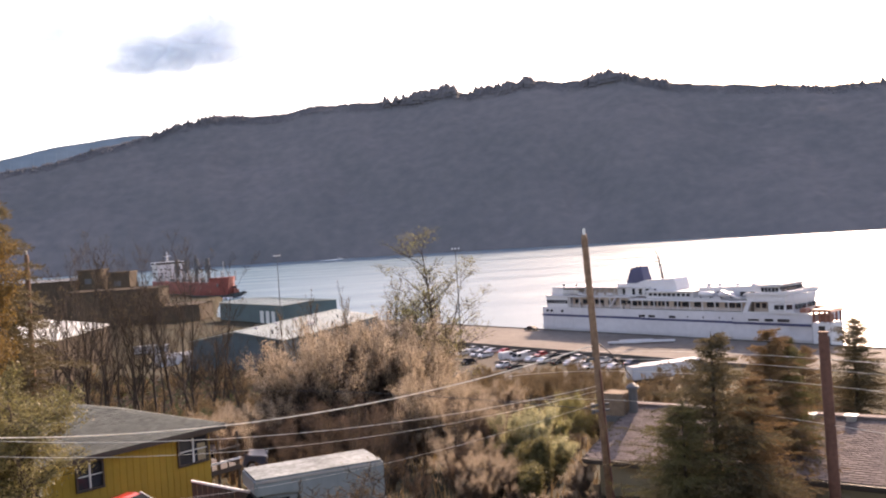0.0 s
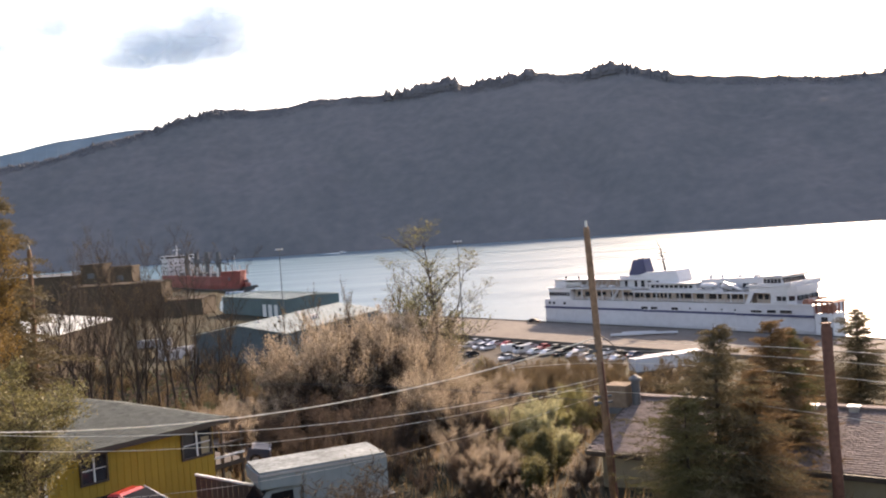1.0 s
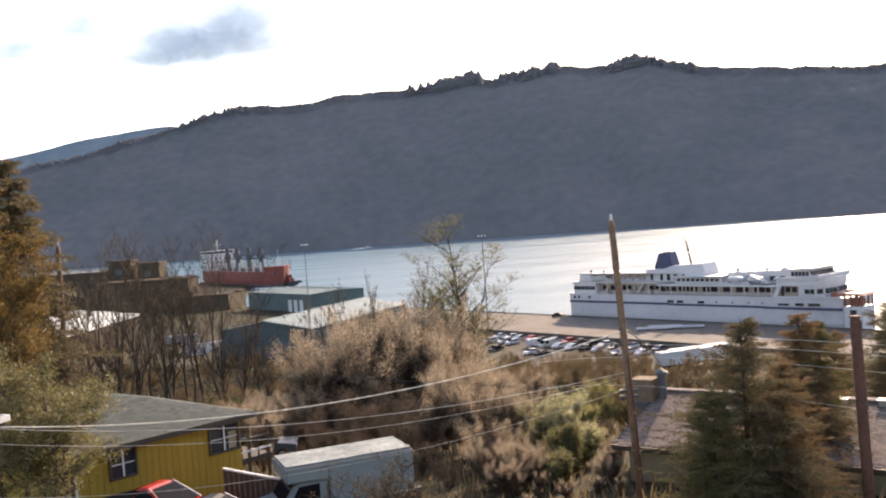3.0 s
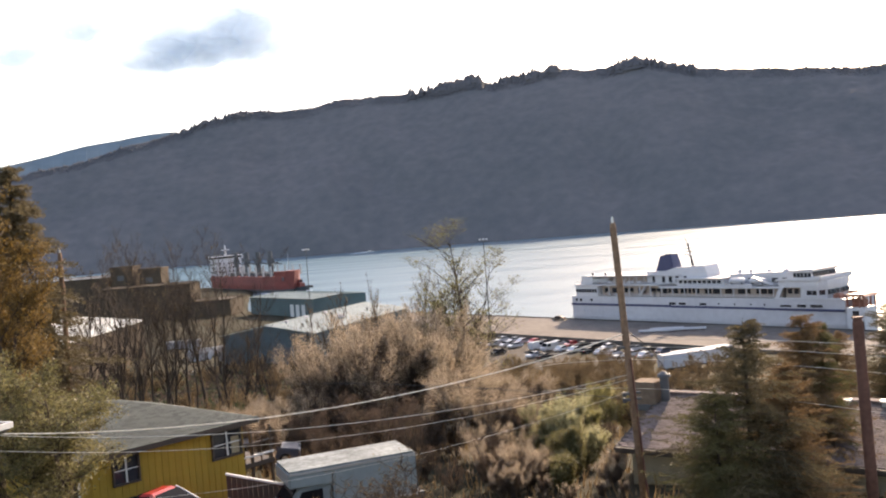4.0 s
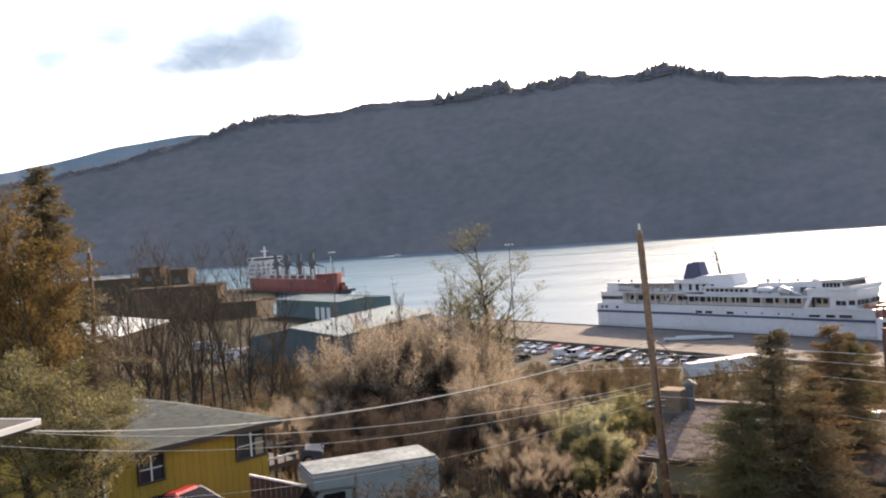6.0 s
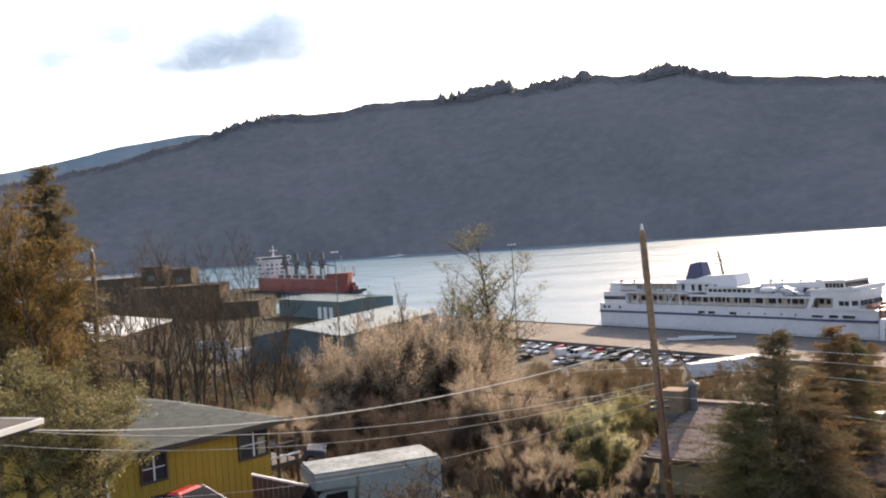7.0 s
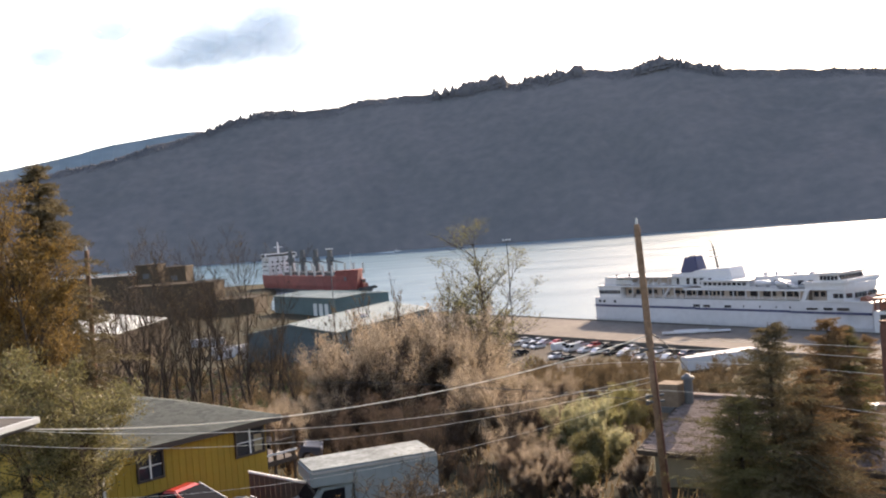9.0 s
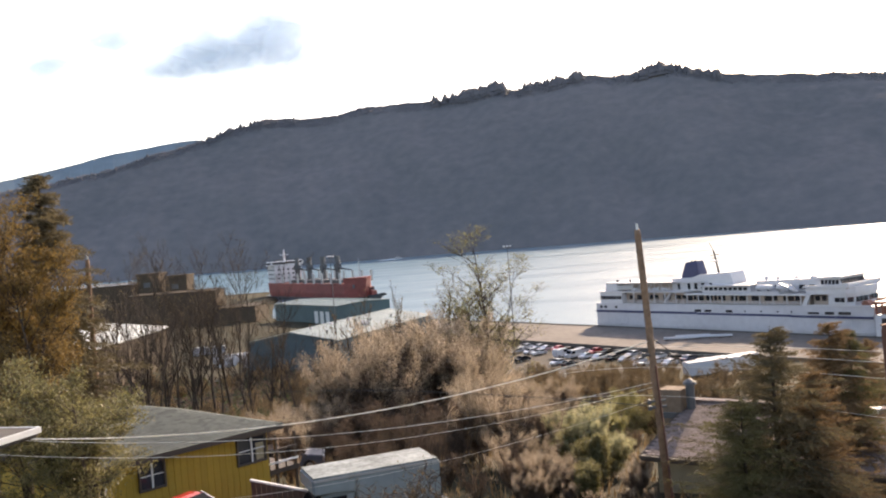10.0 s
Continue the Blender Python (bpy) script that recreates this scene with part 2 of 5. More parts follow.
# ---- the lie of the land ----
SHORE = (29.0, 296.6)            # a point of the quay's water edge
AL, AC = Vector((0.643, -0.766)), Vector((0.766, 0.643))   # along the quay, and across it to the water
PROFILE_Y = [-200, 0, 15, 30, 52, 70, 95, 130, 170, 205]
PROFILE_Z = [34, 29, 27.4, 25.6, 23.4, 19.5, 14.0, 8.0, 3.5, 2.0]


def across(x, y):
    return (x - SHORE[0]) * AC.x + (y - SHORE[1]) * AC.y


def land(x, y):
    z = float(np.interp(y - 0.08 * abs(x), PROFILE_Y, PROFILE_Z))
    if y > 12:
        z += 0.5 * noise.noise((x * 0.06, y * 0.06, 3.0)) * min(1, (y - 12) / 20)
    c = across(x, y)
    bay = 0 if x > -115 else min(170, (-115 - x) * 2.2)
    if c > bay - 6:
        z = min(z, 2.0 - (c - bay + 6) * 0.55)
    return max(z, -9)


def build_ground():
    xs = np.concatenate([np.arange(-620, -160, 20), np.arange(-160, 160, 5), np.arange(160, 641, 20)])
    ys = np.concatenate([np.arange(-240, 0, 20), np.arange(0, 360, 5), np.arange(360, 721, 20)])
    verts = [(x, y, land(x, y)) for y in ys for x in xs]
    w = len(xs)
    faces = [(j * w + i, j * w + i + 1, (j + 1) * w + i + 1, (j + 1) * w + i) for j in range(len(ys) - 1) for i in range(w - 1)]
    ob = new("ground", big_mesh("ground", verts, faces, EARTH))
    for q in ob.data.polygons:
        q.use_smooth = True
    tagged(ob, "brushy brown hillside falling to the waterfront", "ground", kind="structure")
    me = big_mesh("water", [(-4900, 150, 0), (4900, 150, 0), (4900, 4900, 0), (-4900, 4900, 0)], [(0, 1, 2, 3)], WATER)
    tagged(new("water", me), "pale rippled inlet water glinting in the sun", "water", kind="structure")
    # the paved quay and the gravel yard below it
    at = Matrix.Translation((SHORE[0], SHORE[1], 0)) @ Matrix.Rotation(math.atan2(AL.y, AL.x), 4, "Z")
    q = Shape().box(-90, -34, -4, 150, 0, 3.0)
    quay = part("pavement", q, CONCRETE, at=at, bevel=0.12)
    tagged(quay, "wide sandy concrete quay along the water", "quay", kind="structure")
    k = Shape()
    for i in range(30):
        k.box(-90 + i * 8, -0.9, 3.0, -82.1 + i * 8, -0.4, 3.3)
    part("bull_rail", k, DARKCON, quay, "dark timber rail along the quay edge")
    f = Shape().box(-90, -34.5, 0, 150, -34.02, 3.25)
    part("retaining_wall", f, DARKCON, quay, "dark retaining wall at the back of the quay")
    y = Shape().box(-60, -95, -1, 130, -34.6, 2.15)
    tagged(part("yard", y, GRAVEL, at=at), "grey gravel parking yard beside the quay", "yard", kind="structure")


RIDGE_AZ = [-80, -50, -34, -28.3, -25.1, -22.3, -20, -18, -16.7, -15.4, -14.3, -12.3, -10.3, -8.9, -7.5, -5.4, -2, 1, 2, 6, 9, 11, 14.6, 23, 34, 60, 85]
RIDGE_EL = [3.2, 3.3, 3.7, 4.25, 4.78, 5.25, 5.98, 6.45, 6.72, 7.2, 7.5, 7.7, 7.55, 7.75, 8.03, 8.1, 8.12, 8.6, 8.32, 8.82, 8.5, 8.78, 7.85, 6.85, 6.5, 6, 5]


def smooth_at(a, xs, ys):
    return sum(np.interp(a + o, xs, ys) for o in (-0.5, 0, 0.5)) / 3


def build_mountain(rng):
    az = np.concatenate([np.arange(-80, -32, 1.5), np.arange(-32, 30, 0.16), np.arange(30, 86, 1.5)])
    us = np.linspace(0, 1, 60)

    def at(a, u):
        near = np.interp(a, [-80, -20, 0, 25, 80], [2000, 1720, 1600, 1500, 1700])
        far = near + np.interp(a, [-80, -34, -22, -12, 10, 80], [420, 330, 360, 480, 470, 600])
        r = near + (far - near) * u
        top = 36 + far * math.tan(radians(smooth_at(a, RIDGE_AZ, RIDGE_EL)))
        x, y = r * math.sin(radians(a)), r * math.cos(radians(a))
        fold = noise.fractal((a * 0.16, u * 1.2, 0.3), 1.0, 2.0, 4) * math.sin(math.pi * min(1, u)) * 0.12
        z = -2 + (top + 2) * max(0, u ** 0.95 + fold * (1 - u))
        z += 5 * noise.noise((x * 0.02, y * 0.02, 7)) * min(1, u * 12) + 2.5 * noise.noise((x * 0.07, y * 0.07, 2)) * min(1, u * 12)
        return x, y, z
    verts = [at(a, u) for u in us for a in az] + [(x * 1.25, y * 1.25, z * 0.6) for x, y, z in (at(a, 1) for a in az)]
    w = len(az)
    faces = [(j * w + i, j * w + i + 1, (j + 1) * w + i + 1, (j + 1) * w + i) for j in range(len(us)) for i in range(w - 1)]
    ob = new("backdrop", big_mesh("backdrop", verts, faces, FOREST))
    for q in ob.data.polygons:
        q.use_smooth = True
    tagged(ob, "dark forested mountainside across the inlet", "mountain", kind="structure")
    # the forest that covers it
    v, f = [], []

    def fir(x, y, z, h, r):
        for b0, t0, rr in ((0.0, 0.62, 1.0), (0.35, 1.0, 0.68)):
            o, ph = len(v), rng.random() * 6
            v.extend((x + r * rr * rng.uniform(0.7, 1.2) * math.cos(ph + j * 1.257), y + r * rr * math.sin(ph + j * 1.257), z + h * b0) for j in range(5))
            v.append((x, y, z + h * t0))
            f.extend((o + j, o + (j + 1) % 5, o + 5) for j in range(5))
    for i in range(5000):
        a = rng.uniform(-36, 31)
        u = rng.uniform(0.985, 1.0) if i % 2 == 0 else rng.uniform(0.93, 1.0)
        x, y, z = at(a, u)
        h = rng.uniform(6, 8)
        fir(x, y, z - 3.8, h, h * rng.uniform(0.6, 0.9))
    # taller clumps along the skyline
    for a0, a1, k, h0, h1 in ((-17, -13.2, 50, 10, 22), (-13.4, -11.4, 26, 10, 16), (-3.2, -2.2, 10, 8, 34), (-1.9, 1.4, 120, 16, 30), (0.0, 1.4, 40, 20, 34), (2.4, 6.1, 80, 10, 24), (4.2, 6.1, 50, 18, 28),
                              (2.2, 2.9, 6, 14, 26), (9.1, 14.2, 120, 10, 24), (9.6, 11.2, 50, 18, 30), (20, 26, 40, 8, 20), (-28, -17, 60, 8, 16)):
        for i in range(k):
            a = rng.uniform(a0, a1)
            x, y, z = at(a, rng.uniform(0.955, 1.0))
            h = rng.uniform(h0, h1)
            fir(x, y, z - 3, h * 0.8, h * rng.uniform(0.3, 0.5))
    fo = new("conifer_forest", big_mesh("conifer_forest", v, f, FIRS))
    for q in fo.data.polygons:
        q.use_smooth = True
    tagged(fo, "dense dark conifer forest over the mountainside", "forest", kind="stuff")
    # a paler ridge far behind, its haze put into the base colour
    az2 = np.arange(-60, -6, 0.6)
    rings = []
    for a in az2:
        el = np.interp(a, [-60, -30, -28.3, -25.6, -23.8, -22.2, -20.2, -18.4, -17.5, -14, -6], [3, 4.6, 4.92, 5.42, 5.81, 6.2, 6.45, 6.72, 6.77, 6.3, 5]) + 0.05 * noise.noise((a * 1.1, 0, 5))
        rings.append([(r * math.sin(radians(a)), r * math.cos(radians(a)), zz) for r, zz in ((3600, -5), (4500, 36 + 4500 * math.tan(radians(el))), (4800, 0))])
    verts = [p for r in rings for p in r]
    faces = [(i * 3 + j, i * 3 + j + 1, i * 3 + 4 + j, i * 3 + 3 + j) for i in range(len(rings) - 1) for j in range(2)]
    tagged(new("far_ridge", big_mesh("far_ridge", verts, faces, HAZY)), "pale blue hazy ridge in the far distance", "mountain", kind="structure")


def build_clouds():
    out = []
    for label, x, z, puffs in (("soft grey-blue cloud drifting above the ridge", -770, 700, ((-180, 6, 80, 46), (-95, -4, 110, 50), (0, 2, 120, 46), (110, -22, 130, 34), (195, -36, 90, 22), (55, 55, 75, 50), (95, 105, 62, 48))),
                               ("thin grey cloud tail trailing below the larger cloud", -985, 655, ((0, 0, 110, 30), (90, 6, 110, 28), (-60, -6, 80, 20))),
                               ("small faint grey cloud wisp in the pale sky", -1245, 760, ((0, 0, 70, 22), (40, -8, 60, 16))),
                               ("small faint grey cloud wisp in the pale sky", -1420, 690, ((0, 0, 60, 20), (-45, 6, 50, 16)))):
        c = thing("cloud", pose(x, 3000, z), label, "cloud")
        for i, (px, pz, w, h) in enumerate(puffs):
            s = Shape()
            rings = [[(r * math.cos(j * math.pi / 12), 0.15 * (1 - r * r), r * math.sin(j * math.pi / 12)) for j in range(24)] for r in (1.0, 0.66, 0.33, 0.02)]
            s.loft(rings, cap=False)
            p = part("puff", s, CLOUD, c, smooth=True)
            p.matrix_basis = Matrix.Translation((px, i * 30, pz)) @ Matrix.Diagonal((w * 3.0, 60, h * 3.8, 1))
        out.append(c)
    return out


# ---- the ferry at the quay ----
def build_ferry():
    f = thing("ferry", Matrix.Translation((29.9, 297.6, 0)) @ Matrix.Rotation(math.atan2(AL.y, AL.x), 4, "Z"),
              "large white car ferry with a blue stripe moored at the quay", "ferry")
    B = 15.0

    def plan(z, bow, flare=0.0):
        near = [(0, 1.2), (1.2, 0.15), (30, 0), (70, 0.0), (91.8, 0.5)]
        return [(x, y, z) for x, y in near] + [(bow, 3.6, z), (bow + 1.5, B / 2, z), (bow, B - 3.6, z)] + [(x, B - y, z) for x, y in reversed(near)]
    hull = part("hull", Shape().loft([plan(-1.5, 91.6), plan(2, 92), plan(7.2, 92.3), plan(10.1, 92.5)]), WORN, f, "white riveted hull with faint rust streaks")
    stripe = Shape()
    stripe.box(0.9, -0.06, 7.3, 40, 0.2, 7.95).box(40, -0.06, 7.2, 70, 0.2, 7.8).box(70, -0.06, 7.1, 91.6, 0.5, 7.65)
    part("stripe", stripe, NAVY, f, "dark blue painted line")
    part("rubbing_strake", Shape().box(0.4, -0.16, 3.6, 91.6, 0.1, 3.85), WORN, f, bevel=0.04)
    # seams of the plating
    for s in range(6, 92, 8):
        part("plate_seam", Shape().box(s, -0.035, 0.2, s + 0.08, 0.05, 7.0), WORN, f)
    # openings low in the side
    for s, w, h in ((39.3, 2.3, 0.7), (42.7, 2.3, 0.7), (49.8, 2.2, 0.7), (74.6, 3.0, 0.6), (79.3, 2.3, 0.75), (82.9, 3.1, 0.8)):
        wn = part("side_window", Shape().box(s, -0.05, 8.0, s + w, 0.25, 8.0 + h), PANE, f, "dark rectangular opening in the hull side")
        part("frame", Shape().box(s - 0.15, -0.03, 7.88, s + w + 0.15, 0.2, 8.0).box(s - 0.15, -0.03, 8.0 + h, s + w + 0.15, 0.2, 8.12 + h), WHITE, wn)
    for s in (3.2, 5.0, 9.5):
        part("mooring_port", Shape().tube([(s, -0.08, 9.0), (s, 0.3, 9.0)], [0.45, 0.45], 12), PANE, f)
    for s in (56, 61, 66, 70):
        part("scupper", Shape().tube([(s, -0.07, 8.5), (s, 0.3, 8.5)], [0.25, 0.25], 10), PANE, f)
    # aft lounge with its row of windows
    aft = part("aft_lounge", Shape().prism([(1.6, 1.6), (3.0, 0.4), (12, 0.3), (12, B - 0.3), (3.0, B - 0.4), (1.6, B - 1.6)], 10.1, 13.4), WHITE, f)
    for i in range(8):
        part("window", Shape().box(3.0 + i * 1.12, 0.2, 11.3, 3.82 + i * 1.12, 0.5, 12.4), PANE, aft)
    for i in range(9):
        part("window", Shape().box(1.5, 2.2 + i * 1.7, 11.3, 1.8, 3.3 + i * 1.7, 12.4), PANE, aft)
    part("aft_deck", Shape().prism([(1.2, 1.2), (3, 0.0), (36, 0), (36, B), (3, B), (1.2, B - 1.2)], 13.4, 13.75), WHITE, f, bevel=0.05)
    # covered promenade: inner wall, windows, doors, posts, rail
    inner = part("promenade_wall", Shape().box(12, 2.4, 10.1, 74, B - 2.4, 13.2), SHADEDWALL, f, "inner promenade wall browned to stand for shade")
    rw = random.Random(21)
    sx = 13.2
    while sx < 71:
        w = rw.choice((0.9, 1.3, 1.7, 2.2))
        part("window", Shape().box(sx, 2.3, 11.05 + rw.uniform(-0.1, 0.15), sx + w, 2.6, 12.55), PANE, inner)
        sx += w + rw.choice((0.35, 0.5, 0.9, 1.8))
    part("promenade_deck", Shape().box(12, 0.05, 10.1, 91, 2.5, 10.18), GALV, f)
    for i in range(51):
        s = 12.6 + i * 1.2
        part("stanchion", Shape().box(s, 0.12, 10.18, s + 0.07, 0.19, 11.05), WHITE, f)
    for z in (10.5, 10.78, 11.05):
        part("rail", Shape().box(12.3, 0.1, z, 73, 0.18, z + 0.06), WHITE, f)
    for i in range(16):
        s = 12.7 + i * 4
        part("deck_post", Shape().box(s, 0.1, 10.15, s + 0.2, 0.28, 13.4), WHITE, f)
    part("boat_deck", Shape().box(36.02, -0.1, 12.7, 75.0, B + 0.1, 13.2), WHITE, f, bevel=0.06)
    # stairs and lockers seen inside the aft promenade
    for s in (18.5, 27.5):
        part("stairway", Shape().side([(s, 10.2), (s + 0.5, 10.2), (s + 3.0, 13.4), (s + 2.5, 13.4)], 0.9, 1.7), WHITE, f, "white sloping deck stair")
    for s in (15, 23.4, 31.6, 34.0):
        part("deck_locker", Shape().box(s, 1.0, 10.18, s + 1.3, 2.0, 11.5), SHADEDWALL, f, bevel=0.05)
    # aft top house under its canopy, open deck behind
    th = part("aft_top_house", Shape().side([(3.9, 13.75), (4.6, 15.9), (9.0, 15.9), (9.0, 13.75)], 1.6, B - 1.6), WHITE, f)
    part("grey_screen", Shape().box(9.0, 1.55, 14.3, 15.6, 1.75, 15.5), GALV, f, "grey canvas wind screen")
    part("house_wall", Shape().box(9.0, 4.6, 13.75, 28.0, B - 4.6, 15.8), SHADEDWALL, f)
    part("awning", Shape().side([(4.2, 15.9), (4.6, 16.3), (31.0, 16.45), (31.0, 16.1)], 1.3, B - 1.3), WHITE, f, "white flat top deck awning", bevel=0.1)
    for i in range(8):
        part("awning_post", Shape().tube([(10 + i * 2.8, 1.5, 13.75), (10 + i * 2.8, 1.5, 16.0)], [0.08, 0.08], 6), WHITE, f)
    for z in (14.2, 14.75):
        part("rail", Shape().box(3.4, 0.15, z, 36, 0.22, z + 0.06), WHITE, f)
    for i in range(27):
        part("stanchion", Shape().box(3.6 + i * 1.2, 0.15, 13.75, 3.67 + i * 1.2, 0.22, 14.8), WHITE, f)
    for s in (7.2, 12.5):
        part("vent_cowl", Shape().tube([(s, 4, 16.2), (s, 4, 17.0)], [0.3, 0.45], 10), DARKSTEEL, f)
    for s in (14.5, 18.3, 22.6, 26.0):
        part("davit", Shape().tube([(s, 0.7, 13.75), (s + 0.2, 0.6, 15.0), (s + 1.5, 0.1, 15.8)], [0.16, 0.14, 0.1], 8), WHITE, f)
        part("raft_canister", Shape().tube([(s + 1.4, 0.9, 14.3), (s + 2.9, 0.9, 14.3)], [0.45, 0.45], 12), WHITE, f, smooth=True)
    # funnel house, stepped
    fh = part("funnel_house", Shape().side([(28.4, 13.75), (28.4, 17.2), (35.5, 17.3), (38.5, 18.2), (49.0, 18.8), (49.8, 16.0), (49.8, 13.2)], 4.2, 10.8), WHITE, f, bevel=0.15)
    for s, w in ((30.6, 0.9), (34.2, 0.9), (36.6, 1.1), (39.0, 1.1), (42.0, 0.9)):
        part("door", Shape().box(s, 4.06, 14.0, s + w, 4.4, 15.8), PANE, fh)
    part("catwalk", Shape().box(28.5, 3.2, 16.0, 41.0, 4.25, 16.15), WHITE, fh)
    for i in range(10):
        part("stanchion", Shape().box(28.6 + i * 1.3, 3.25, 16.15, 28.66 + i * 1.3, 3.3, 17.1), WHITE, fh)
    part("rail", Shape().box(28.5, 3.25, 17.05, 41.0, 3.3, 17.12), WHITE, fh)
    fu = part("funnel", Shape().loft([[(31.0, 5.3, 16.9), (37.6, 5.3, 17.6), (37.6, 9.7, 17.6), (31.0, 9.7, 16.9)],
                                      [(32.6, 5.7, 21.7), (36.5, 5.7, 22.1), (36.5, 9.3, 22.1), (32.6, 9.3, 21.7)]]), NAVY, f, "raked dark blue funnel", bevel=0.2)
    part("exhaust", Shape().tube([(33.9, 7.5, 21.3), (33.7, 7.5, 22.1)], [0.35, 0.35], 10).tube([(35.2, 7.5, 21.3), (35.0, 7.5, 22.25)], [0.3, 0.3], 10), DARKSTEEL, fu)
    ms = part("mast", Shape().tube([(43.0, 7.5, 18.2), (41.6, 7.5, 25.0)], [0.34, 0.2], 8), DARKSTEEL, f, "raked steel mast with aerials")
    part("yard_arm", Shape().tube([(41.9, 5.4, 23.6), (41.9, 9.6, 23.6)], [0.1, 0.1], 6).tube([(40.7, 7.5, 22.6), (43.2, 7.5, 22.7)], [0.1, 0.1], 6).tube([(41.0, 7.5, 24.4), (42.4, 7.5, 24.4)], [0.08, 0.08], 6), DARKSTEEL, ms)
    part("radar", Shape().box(40.9, 6.4, 21.6, 42.6, 8.6, 21.9), WHITE, ms)
    part("topmast", Shape().tube([(41.6, 7.5, 24.9), (40.3, 7.5, 27.3)], [0.09, 0.05], 6), DARKSTEEL, ms)
    # boat deck house amidships
    md = part("mid_house", Shape().box(41.0, 1.8, 13.2, 57, B - 1.8, 15.1), WHITE, f)
    for i in range(9):
        part("window", Shape().box(42.0 + i * 1.6, 1.7, 13.9, 43.1 + i * 1.6, 2.0, 14.75), PANE, md)
    part("mid_roof", Shape().side([(40.2, 15.1), (40.2, 15.35), (57.6, 15.5), (57.6, 15.25)], 0.7, B - 0.7), WHITE, f, bevel=0.06)
    for z in (13.7, 14.1):
        part("rail", Shape().box(36.2, 0.0, z, 73.0, 0.07, z + 0.06), WHITE, f)
    for i in range(30):
        part("stanchion", Shape().box(36.4 + i * 1.25, 0.0, 13.2, 36.46 + i * 1.25, 0.07, 14.1), WHITE, f)
    part("boat_awning", Shape().box(57.8, 0.5, 13.2, 66.5, 3.0, 13.75), WHITE, f, bevel=0.1)
    for s in (58.6, 64.8):
        lb = part("lifeboat", Shape().loft([[(s + x, 1.6 + w * math.cos(a), 14.7 + w * 0.8 * math.sin(a)) for a in [j * math.pi / 5 for j in range(10)]]
                                            for x, w in ((0, 0.2), (0.8, 0.85), (2.7, 1.0), (4.6, 0.85), (5.4, 0.2))]), WHITE, f, "white covered lifeboat", smooth=True)
        for x in (1.0, 4.2):
            part("cradle", Shape().box(s + x, 0.9, 13.55, s + x + 0.2, 2.2, 14.3), DARKSTEEL, lb)
    # slide chute leaning on the deck edge
    part("gangway", Shape().side([(66.6, 15.5), (66.8, 15.9), (71.9, 13.9), (71.7, 13.5)], 0.2, 1.4), WHITE, f, "white sloping gangway", bevel=0.05)
    fd = part("forward_house", Shape().side([(57, 13.2), (57.4, 16.2), (70, 16.7), (78, 16.9), (78, 13.2)], 4.0, B - 4.0), WHITE, f)
    for s, w in ((60.5, 0.9), (63.2, 1.6), (66.4, 1.6), (70.2, 1.8), (73.2, 1.4)):
        part("window", Shape().box(s, 3.9, 14.0, s + w, 4.2, 15.2), PANE, fd)
    for s, r in ((59.0, 0.5), (62.5, 0.4), (68.0, 0.55), (73.5, 0.6)):
        part("deck_vent", Shape().tube([(s, 6.5, 16.2), (s, 6.5, 17.0), (s, 6.5, 17.3)], [r, r * 1.1, r * 0.5], 10), WHITE, f)
    # bridge block: a deep open side bay, then the saloon windows round the front
    bb = part("bridge_block", Shape().box(75.0, 2.4, 10.1, 81.0, B - 2.4, 13.0), SHADEDWALL, f)
    for s in (75.6, 77.4, 79.0):
        part("window", Shape().box(s, 2.3, 11.2, s + 1.2, 2.6, 12.5), PANE, bb)
    part("side_frame", Shape().side([(73.0, 10.1), (74.6, 13.2), (75.8, 13.2), (74.3, 10.1)], 0.0, 0.6), WHITE, f, "white raked side frame", bevel=0.05)
    sal = part("saloon", Shape().prism([(80.3, 0.35), (84.9, 0.35), (86.2, 2.2), (86.8, B / 2), (86.2, B - 2.2), (84.9, B - 0.35), (80.3, B - 0.35)], 10.1, 13.0), WHITE, f)
    for s, w in ((82.0, 1.3), (83.5, 1.1)):
        part("window", Shape().box(s, 0.24, 11.1, s + w, 0.6, 12.25), PANE, sal)
    part("window", Shape().box(-0.75, -0.08, 11.1, 0.75, 0.2, 12.3), PANE, sal, at=pose(85.6, 1.25, 0, 0, 0, 55))
    for i in range(6):
        part("window", Shape().box(86.35, 2.6 + i * 1.7, 11.1, 86.9, 3.8 + i * 1.7, 12.3), PANE, sal)
    part("saloon_ledge", Shape().box(81.0, -0.05, 10.75, 85.0, 0.4, 10.95), WHITE, f, bevel=0.04)
    of = part("officers_deck", Shape().prism([(74.4, 0.1), (85.2, 0.1), (86.6, 2.2), (87.2, B / 2), (86.6, B - 2.2), (85.2, B - 0.1), (74.4, B - 0.1)], 13.0, 14.8), WHITE, f, bevel=0.06)
    wing = [(73.4, 14.6), (74.2, 15.25), (80, 15.4), (86.2, 15.9), (86.0, 14.8)]
    part("bridge_wing", Shape().side(wing, -0.3, 0.0).side(wing, B, B + 0.3).box(73.6, 0.0, 14.6, 86.0, B, 14.85).box(85.9, 0.0, 14.85, 86.15, B, 15.75), WHITE, f, "white bridge wing bulwark", bevel=0.04)
    wh = part("wheelhouse", Shape().side([(77.4, 14.85), (77.4, 16.9), (82.6, 16.9), (83.4, 14.85)], 1.6, B - 1.6), WHITE, f)
    for i in range(5):
        part("window", Shape().box(77.9 + i * 1.0, 1.5, 15.45, 78.65 + i * 1.0, 1.8, 16.55), PANE, wh)
    for i in range(7):
        part("window", Shape().box(82.75, 2.1 + i * 1.55, 15.5, 83.2, 3.35 + i * 1.55, 16.6), PANE, wh)
